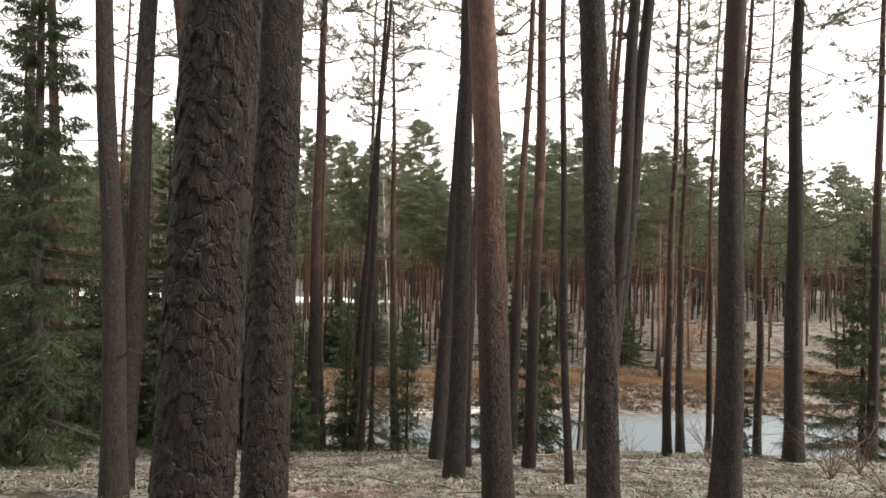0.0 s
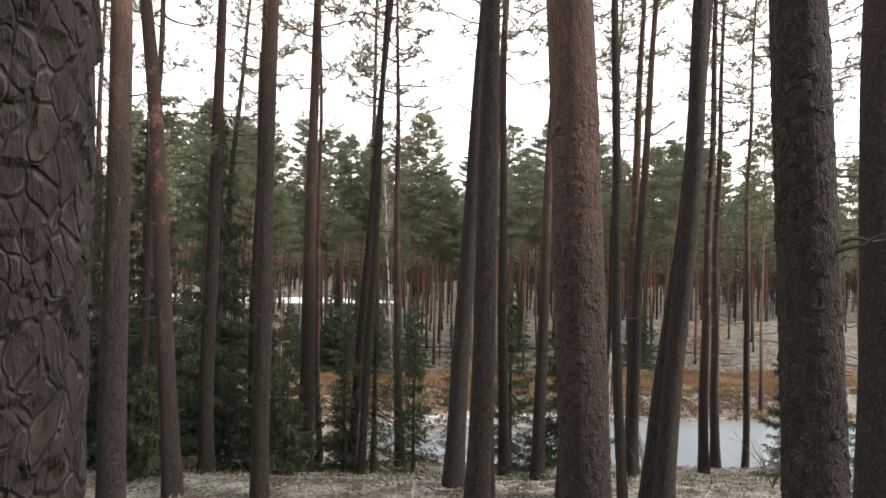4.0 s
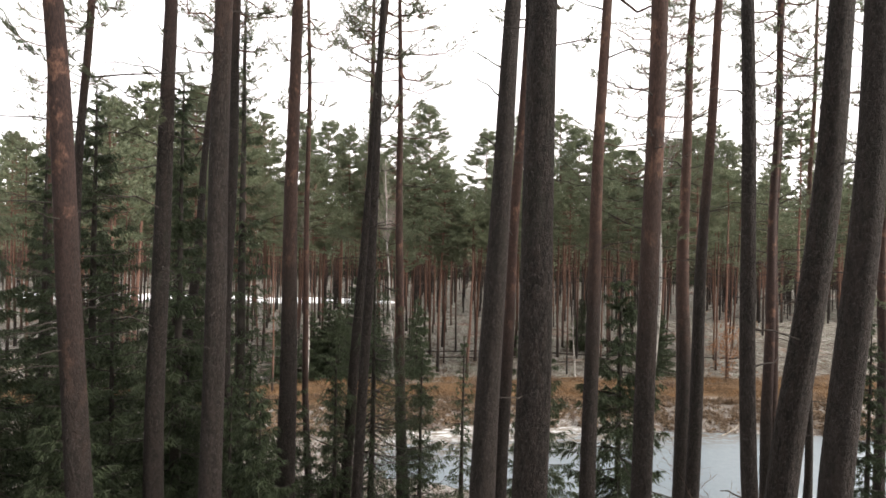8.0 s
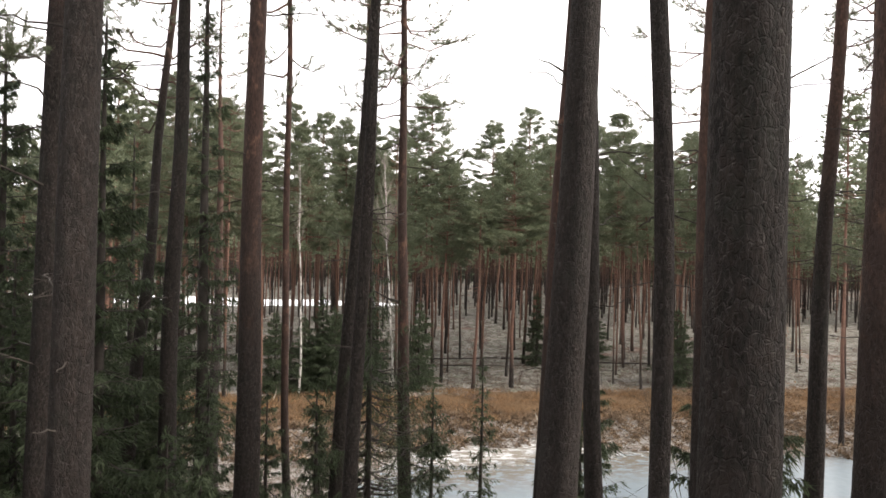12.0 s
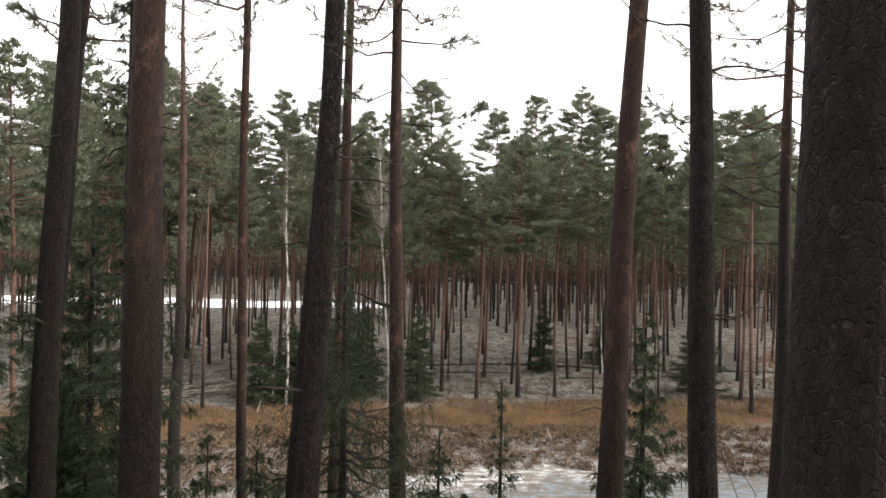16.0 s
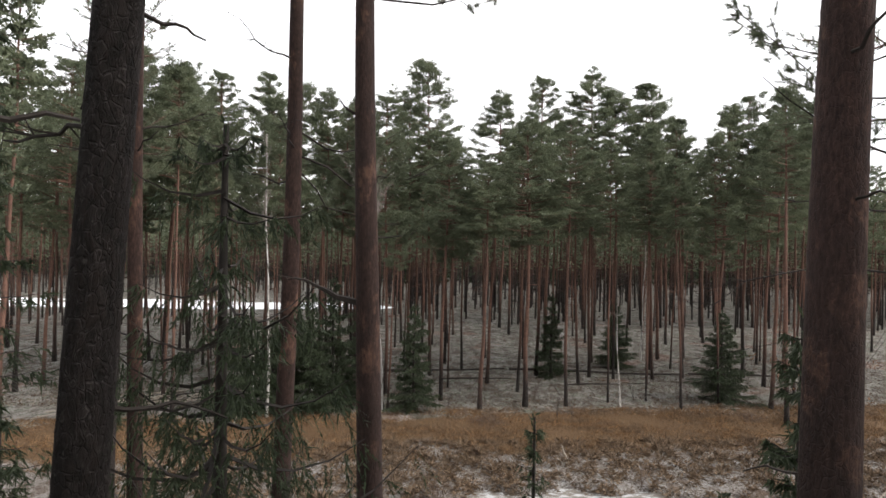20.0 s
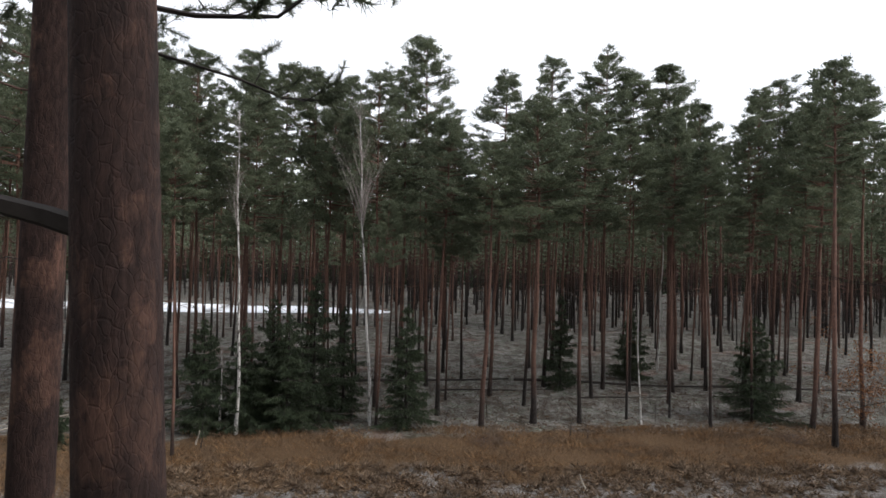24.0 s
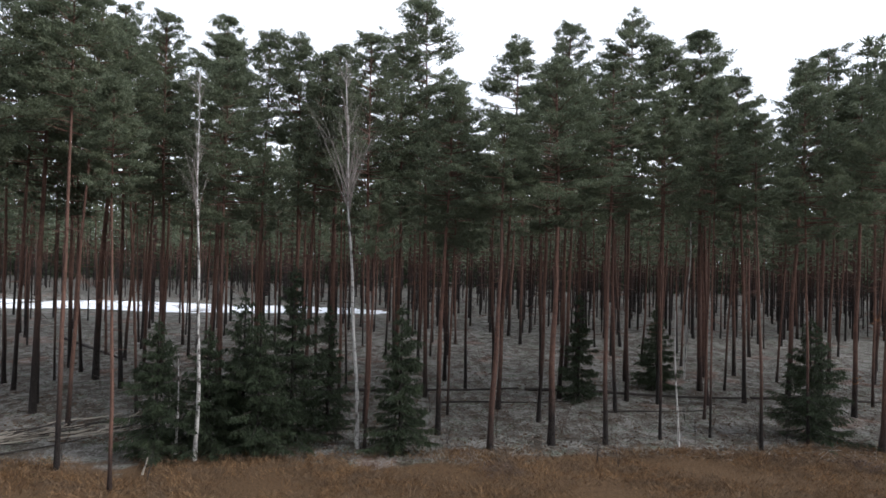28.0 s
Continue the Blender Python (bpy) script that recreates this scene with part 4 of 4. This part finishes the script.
spruce(-15.5, 18.5, 13.0, 2.0, 12, 52, 0.11, 0.35)
spruce(-13.0, 33.0, 10.0, 1.8, 10, 22, 0.12, 0.4)
spruce(-16.5, 38.0, 9.0, 1.9, 10, 22, 0.12, 0.4)
spruce(-9.4, 22.6, 11.5, 1.7, 8, 34, 0.10, 0.3)
spruce(-5.7, 21.0, 8.6, 1.0, 5, 34, 0.10, 0.2)
spruce(-12.2, 27.0, 12.0, 1.9, 10, 22, 0.12, 0.4)
spruce(-3.9, 25.0, 7.6, 0.9, 6, 34, 0.09, 0.2)
spruce(-9.2, 28.6, 12.6, 1.9, 9, 42, 0.12, 0.45)
spruce(-11.5, 31.0, 15.5, 2.2, 9, 42, 0.12, 0.45, label="tall dark spruce with hanging boughs on the bank")
spruce(-13.5, 26.0, 15.0, 2.2, 9, 42, 0.12, 0.45, label="tall dark spruce with hanging boughs on the bank")
spruce(-10.6, 19.4, 13.0, 1.9, 9, 42, 0.12, 0.45)
spruce(-12.4, 21.6, 10.5, 1.8, 12, 52, 0.11, 0.35)
spruce(-7.4, 17.4, 8.9, 1.0, 12, 52, 0.11, 0.35)
spruce(-19.0, 28.0, 15.0, 2.3, 9, 42, 0.12, 0.45)

# the wood beyond, and the flanks of the bank
def far_enough(x, y, gap):
    return all((x - a) ** 2 + (y - b) ** 2 > gap * gap for a, b in TAKEN)


r_wood = np.random.default_rng(11)
planted = 0
for gy in np.arange(64.5, 108, 4.3):
    for gx in np.arange(-62, 64, 4.9):
        px, py = gx + r_wood.uniform(-2.7, 2.7), gy + r_wood.uniform(-2.4, 2.4)
        if abs(px) < 0.74 * py + 4 and far_enough(px, py, 1.7) and r_wood.random() < (0.62 if py < 74 else 0.72) and planted < 300:
            wood_pine(px, py)
            planted += 1
for _ in range(44):
    side = -1 if r_wood.random() < 0.6 else 1
    py = r_wood.uniform(16, 58)
    px = side * r_wood.uniform(11 + 0.14 * py, 14 + 0.72 * py)
    if ground_z(px, py) > 0 and far_enough(px, py, 2.2):
        wood_pine(px, py, label="pine among spruces on the flank of the bank")


def far_woods():
    """The rest of the wood, too far off to tell tree from tree: trunks and crowns in one mesh."""
    r = np.random.default_rng(23)
    wood, green, dark = Soup(), Soup(), Soup()
    n = 0
    while n < 1900:
        deep = n >= 520
        py = r.uniform(150, 290) if deep else r.uniform(106, 152)
        px = r.uniform(-1, 1) * (0.76 * py + 12)
        if ((px + 60) / 53) ** 2 + ((py - 129) / 16) ** 2 < 1:
            continue
        n += 1
        z, H, d = float(ground_z(px, py)), r.uniform(18.5, 22.5), r.uniform(0.09, 0.19)
        lean = r.normal(0, 0.25, 2)
        wood.tube([(px, py, z - 0.3), (px + lean[0] * 0.5, py, z + H * 0.5), (px + lean[0], py + lean[1], z + H * 0.93)], [d, d * 0.8, d * 0.25], 4, False)
        k = 44
        a, h = r.uniform(0, 6.28, k), z + H * r.uniform(0.08, 0.6, k)
        twig = np.stack([np.cos(a), np.sin(a), r.uniform(-0.5, 0.3, k)], 1) * r.uniform(0.5, 1.7, k)[:, None]
        wood.blades(np.stack([np.full(k, px + 0.5 * lean[0]), np.full(k, py), h], 1), twig, np.full(k, 0.10), r=r)
        k = 110 if deep else 260
        f = r.random(k) ** 0.85
        rad = 2.5 * (1 - f ** 1.8) ** 0.7 * np.sqrt(r.random(k)) + 0.1
        a = r.uniform(0, 6.28, k)
        base = np.stack([px + lean[0] + rad * np.cos(a), py + lean[1] + rad * np.sin(a), z + H * (1 - (1 - f) * r.uniform(0.40, 0.66))], 1)
        way = r.normal(0, 0.5, (k, 3)) * np.array([1, 1, 0.5]) + np.array([0, 0, 0.15])
        green.leaves(base, way * (1.4 if deep else 0.8), np.full(k, 0.52 if deep else 0.27), r)
        # Added dark leaves block the sky gaps between the deepest trunks.
        if py > 205:
            f = r.random(90)
            a, rad = r.uniform(0, 6.28, 90), 3.4 * (1.05 - f)
            base = np.stack([px + 1.5 + rad * np.cos(a), py + 2 + rad * np.sin(a), z + 13.0 * f], 1)
            dark.leaves(base, (r.normal(0, 0.5, (90, 3)) + np.array([0, 0, -0.3])) * 1.7, np.full(90, 0.75), r)
    ob = new("far_woods", joined("far_woods", wood, BARK, green, NEEDLES))
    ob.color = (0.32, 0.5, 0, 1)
    tagged(ob, "dense dark pine wood behind the clearing", "woods", kind="stuff")
    tagged(new("far_spruces", dark.mesh("far_spruces", FIR)), "dark spruce backdrop added to block sky behind the far wood", "woods", kind="stuff")


far_woods()


def hill_woods():
    """An unseen wood along the top of the bank, behind the walk, added to shade the near trunks."""
    r = np.random.default_rng(41)
    wood, green = Soup(), Soup()
    for gy in np.arange(-46, -3, 4.2):
        for gx in np.arange(-44, 45, 4.4):
            px, py = gx + r.uniform(-1.7, 1.7), gy + r.uniform(-1.7, 1.7)
            z, H, d = float(ground_z(px, py)), r.uniform(20, 24), r.uniform(0.13, 0.2)
            wood.tube([(px, py, z - 0.3), (px, py, z + H * 0.5), (px + r.normal(0, 0.3), py, z + H * 0.95)], [d, d * 0.75, d * 0.2], 6, False)
            k = 130
            f = r.random(k) ** 0.8
            rad = 2.7 * (1 - f ** 1.8) ** 0.7 * np.sqrt(r.random(k)) + 0.15
            a = r.uniform(0, 6.28, k)
            base = np.stack([px + rad * np.cos(a), py + rad * np.sin(a), z + H * (0.5 + 0.5 * f)], 1)
            green.leaves(base, (r.normal(0, 0.5, (k, 3)) + np.array([0, 0, 0.25])) * 0.9, np.full(k, 0.34), r)
    ob = new("hill_woods", joined("hill_woods", wood, BARK, green, NEEDLES))
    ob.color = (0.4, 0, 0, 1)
    tagged(ob, "unseen pine wood added on the bank's top to shade it", "woods", kind="stuff")


hill_woods()


# ---- grass, litter and fallen wood ----
def grass_edge(x):
    return 0.13 * np.clip(x, -26, 26)


def dry_grass():
    r = np.random.default_rng(5)
    s = Soup()
    n = 190000
    x = r.uniform(-34, 38, n)
    y = 50.6 + r.random(n) * 9.2 + grass_edge(x) + 0.5 * wobble(x, 40 + 0 * x)
    patch = np.sin(x * 0.9 + np.sin(y * 1.1)) + np.sin(y * 1.3 + x * 0.4)
    ok = r.random(n) < 0.5 + 0.28 * patch
    x, y = x[ok], y[ok]
    n = len(x)
    base = np.stack([x, y, ground_z(x, y) - 0.02], 1)
    lean = np.stack([0.3 * np.sin(x * 1.6 + y) + r.normal(0, 0.55, n), r.normal(0, 0.55, n), r.uniform(0.35, 1.0, n)], 1)
    s.blades(base, lean * (r.uniform(0.12, 0.38, n) * (1.1 + 0.25 * np.sin(2.1 * x + 1.3 * y) * np.sin(1.7 * y)))[:, None], np.full(n, 0.024), r=r)
    ob = new("dry_grass", s.mesh("dry_grass", STRAW))
    tagged(ob, "strip of withered orange-brown grass before the wood", "grass", kind="stuff")


def sedge():
    r = np.random.default_rng(6)
    s = Soup()
    for i in range(1900):
        x = r.uniform(-16, 30)
        y = 43.6 + 9.6 * r.random() + 0.06 * x
        z = float(ground_z(x, y))
        if z < -0.12:
            continue
        z = max(z, 0.0)
        big = r.uniform(0.16, 0.34) if r.random() < 0.6 else r.uniform(0.34, 0.56)
        k = int(30 + 60 * big)
        a, q = r.uniform(0, 6.28, k), np.sqrt(r.random(k))
        base = np.stack([x + 0.55 * big * q * np.cos(a), y + 0.55 * big * q * np.sin(a), z - 0.04 + 0.62 * big * (1 - q * q)], 1)
        way = np.stack([np.cos(a) * q, np.sin(a) * q, r.uniform(0.1, 0.9, k) * (1.1 - q)], 1) + r.normal(0, 0.22, (k, 3))
        s.blades(base, way * big * 0.75, np.full(k, 0.055), r=r)
    ob = new("bog_tussocks", s.mesh("bog_tussocks", SEDGE))
    tagged(ob, "brown sedge tussocks along the frozen pond", "sedge", kind="stuff")


def litter():
    r = np.random.default_rng(8)
    s, g = Soup(), Soup()
    for soup, n in ((s, 13000), (g, 24000)):
        y = 5 + 27 * r.random(n) ** 0.8
        x = r.uniform(-1, 1, n) * (3 + 0.7 * y)
        base = np.stack([x, y, ground_z(x, y) + 0.005], 1)
        if soup is s:
            way = np.stack([r.normal(0, 1, n), r.normal(0, 1, n), r.uniform(0, 0.5, n)], 1)
            soup.leaves(base, way * 0.055, np.full(n, 0.05), r)
        else:
            way = np.stack([r.normal(0, 0.4, n), r.normal(0, 0.4, n), r.uniform(0.4, 1, n)], 1)
            soup.blades(base, way * r.uniform(0.05, 0.16, n)[:, None], np.full(n, 0.02), r=r)
    n = 26000
    y = 59.5 + 34 * r.random(n) ** 1.5
    x = r.uniform(-0.7, 0.7, n) * y
    way = np.stack([r.normal(0, 1, n), r.normal(0, 1, n), r.uniform(0, 0.7, n)], 1)
    s.leaves(np.stack([x, y, ground_z(x, y) + 0.01], 1), way * r.uniform(0.05, 0.13, n)[:, None], r.uniform(0.05, 0.11, n), r)
    tagged(new("leaf_litter", s.mesh("leaf_litter", LEAVES)), "brown and frosted fallen leaves strewn under the pines", "leaves", kind="stuff")
    tagged(new("forest_herbs", g.mesh("forest_herbs", MOSS)), "low moss and herbs on the bank", "plants", kind="stuff")


dry_grass()
sedge()
litter()


def bare_shrub(x, y, tall, wide, seed, stems=9, mat=TWIG, leafy=0, label="bare thin-twigged shrub on the bank"):
    r = np.random.default_rng(seed)
    zf = float(ground_z(x, y))
    ob = new("shrub")
    ob.location = (x, y, zf)
    tagged(ob, label, "shrub", "shrubs")
    tips = []
    for _ in range(stems):
        s = Soup()
        a = r.uniform(0, 6.28)
        t = np.linspace(0, 1, 6)
        reach = wide * r.uniform(0.3, 1.0)
        h = tall * r.uniform(0.6, 1.0)
        pts = np.stack([reach * t ** 1.3 * np.cos(a), reach * t ** 1.3 * np.sin(a), h * (t - 0.12 * t * t)], 1) + np.cumsum(r.normal(0, 0.025 * tall, (6, 3)), 0) * t[:, None]
        s.tube(pts, 0.011 * (1 - 0.8 * t) + 0.002, 4, False)
        for _ in range(8):
            i = r.integers(1, 6)
            d = np.array([np.cos(a), np.sin(a), 0.8]) * 0.4 + r.normal(0, 0.6, 3)
            l2 = 0.28 * tall * r.uniform(0.4, 1.2)
            p2 = np.array([pts[i], pts[i] + d * l2 * 0.5, pts[i] + d * l2 + r.normal(0, 0.04, 3)])
            s.tube(p2, [0.005, 0.0035, 0.002], 3, False)
            tips += [p2[1], p2[2]]
        piece("stem", s.mesh("stem", mat), ob)
    if leafy:
        tips = np.array(tips)
        base = tips[r.integers(0, len(tips), leafy)] + r.normal(0, 0.16, (leafy, 3))
        s = Soup()
        s.leaves(base, r.normal(0, 0.09, (leafy, 3)), np.full(leafy, 0.07), r)
        piece("foliage", s.mesh("foliage", RUST), ob, "withered rust-brown leaves")
    return ob


bare_shrub(25.0, 61.5, 6.0, 2.2, 1, 10, leafy=2200, label="young oak holding rust-brown withered leaves")
bare_shrub(6.2, 13.5, 1.6, 1.2, 2)
bare_shrub(9.4, 14.6, 1.8, 1.6, 3, 12)
bare_shrub(10.8, 15.6, 2.0, 1.5, 4, 12)
bare_shrub(7.6, 17.2, 1.5, 1.0, 5)
bare_shrub(5.6, 20.5, 1.4, 0.9, 6)
bare_shrub(9.0, 30.5, 2.6, 1.3, 7)
bare_shrub(10.5, 33.5, 2.2, 1.2, 8)
bare_shrub(-3.6, 31.5, 2.0, 1.0, 9)
bare_shrub(5.9, 27.3, 7.6, 1.7, 61, 5, DEAD, label="tall dark bare shrub with arching stems by the pond")
bare_shrub(-8.0, 34.5, 2.2, 1.2, 10)
bare_shrub(3.4, 46.8, 1.3, 0.6, 11, 6)
bare_shrub(16.8, 63.5, 3.6, 1.0, 12, 5)
bare_shrub(5.6, 63.0, 2.6, 0.8, 13, 4)
bare_shrub(24.0, 64.0, 3.6, 1.2, 14, 6)

for sx, sy, tall in ((6.4, 58.6, 1.9), (7.3, 58.2, 1.5), (-0.6, 60.4, 1.2), (15.6, 61.8, 3.4), (17.4, 62.4, 3.0), (12.4, 62.0, 1.6), (20.4, 63.6, 2.6), (27.5, 63.0, 3.0), (-6.2, 60.6, 1.8), (-17.8, 57.2, 2.2), (-12.9, 55.0, 1.9), (13.6, 66.5, 2.4), (-1.6, 66.8, 2.0), (22.6, 66.5, 3.2)):
    bare_shrub(sx, sy, tall, 0.22 * tall, int(40 + 10 * sx * sx) % 977, 3, DEAD, label="thin dark bare sapling at the wood's edge")


def log(x0, y0, x1, y1, thick, mat=DEAD, label="fallen trunk lying on the forest floor", lift=0.0, name="log"):
    t = np.linspace(0, 1, 9)
    x, y = x0 + (x1 - x0) * t, y0 + (y1 - y0) * t
    s = Soup()
    s.tube(np.stack([x, y, ground_z(x, y) + thick * 0.6 + lift * t + 0.04 * np.sin(7 * t)], 1), thick * (1 - 0.5 * t), 7)
    ob = new(name, s.mesh(name, mat))
    return tagged(ob, label, "log", "fallen wood")


log(-10.0, 71.0, 4.6, 73.8, 0.13)
log(5.0, 73.6, 20.0, 72.2, 0.13)
log(20.5, 72.4, 33.0, 72.0, 0.12)
log(-1.0, 69.2, 8.5, 70.4, 0.07)
log(9.0, 67.8, 16.0, 69.0, 0.07)
log(-39.0, 91.5, -27.0, 80.4, 0.16)
log(2.2, 17.0, 3.3, 16.2, 0.05, PALE, "pale barkless branch on the bank", 0.25)
log(5.35, 50.1, 5.05, 50.3, 0.05, PALE, "pale broken stub in the bog", 0.8, "stub")
log(-13.4, 55.6, -13.2, 55.6, 0.05, PALE, "pale broken stub in the grass", 0.7, "stub")
log(12.5, 43.2, 15.6, 45.2, 0.04, PALE, "pale branch lying on the pond's edge", 0.3)
log(15.0, 44.8, 19.0, 46.6, 0.05, PALE, "pale branch lying on the pond's edge", 0.4)
r_log = np.random.default_rng(17)
for _ in range(38):
    cx, a, half = r_log.uniform(-25.5, -17.2), r_log.normal(0.35, 0.3), r_log.uniform(0.7, 2.4)
    cy = 60.6 + 0.45 * (cx + 20.5) + r_log.normal(0, 0.9)
    log(cx - half * math.cos(a), cy - half * math.sin(a), cx + half * math.cos(a), cy + half * math.sin(a), r_log.uniform(0.035, 0.065), PALE if r_log.random() < 0.6 else DEAD, "cut branch in a heap of felled brushwood", r_log.uniform(0.0, 0.55), "cut_branch")


def floor_twigs():
    """Fallen twigs, stalks and dead saplings all over the far forest floor and the bank."""
    r = np.random.default_rng(29)
    s = Soup()
    for i in range(7200):
        if i < 6400:
            y = 60 + 45 * r.random() ** 1.6
            x = r.uniform(-0.72, 0.72) * y
        else:
            y = r.uniform(6, 32)
            x = r.uniform(-0.75, 0.75) * y + r.uniform(-3, 3)
        if math.hypot(x, y) < 4:
            continue
        z = float(ground_z(x, y))
        if z < 0.02:
            continue
        a, l = r.uniform(0, 6.28), r.uniform(0.15, 0.9) * (1.7 if i < 500 else 1)
        up = r.uniform(0.02, 0.2) if r.random() < 0.85 or i >= 6400 else r.uniform(0.6, 1.4)
        d = np.array([math.cos(a), math.sin(a), up])
        p = np.array([x, y, z + 0.01])
        s.tube([p, p + d * l * 0.5 + r.normal(0, 0.04, 3), p + d * l], [0.020, 0.016, 0.007] if i < 500 else [0.013, 0.010, 0.005], 3, False)
    tagged(new("fallen_twigs", s.mesh("fallen_twigs", STREWN)), "fallen twigs and dry stalks strewn on the floor", "twigs", kind="stuff")


def brush_mound(x, y, seed):
    r = np.random.default_rng(seed)
    s = Soup()
    z = float(ground_z(x, y))
    for _ in range(150):
        a, q = r.uniform(0, 6.28), r.uniform(0, 0.9) ** 0.7
        p = np.array([x + q * math.cos(a), y + q * math.sin(a), z + 0.32 * (1 - q) * r.random()])
        d = np.array([math.cos(a + r.normal(0, 1.2)), math.sin(a + r.normal(0, 1.2)), r.uniform(0.0, 0.5)]) * r.uniform(0.2, 0.55)
        s.tube([p, p + d * 0.5, p + d + r.normal(0, 0.03, 3)], [0.009, 0.007, 0.003], 3, False)
    tagged(new("brushwood_heap", s.mesh("brushwood_heap", TWIG)), "low heap of grey brushwood in the grass", "brushwood")


floor_twigs()
brush_mound(1.75, 56.9, 3)
brush_mound(19.0, 58.9, 4)

bare_shrub(9.0, 12.2, 1.5, 2.8, 21, 8, label="low bare shrub with long crooked stems")
bare_shrub(-1.2, 45.6, 1.5, 0.7, 22, 6)
bare_shrub(8.2, 47.5, 1.2, 0.6, 23, 5)
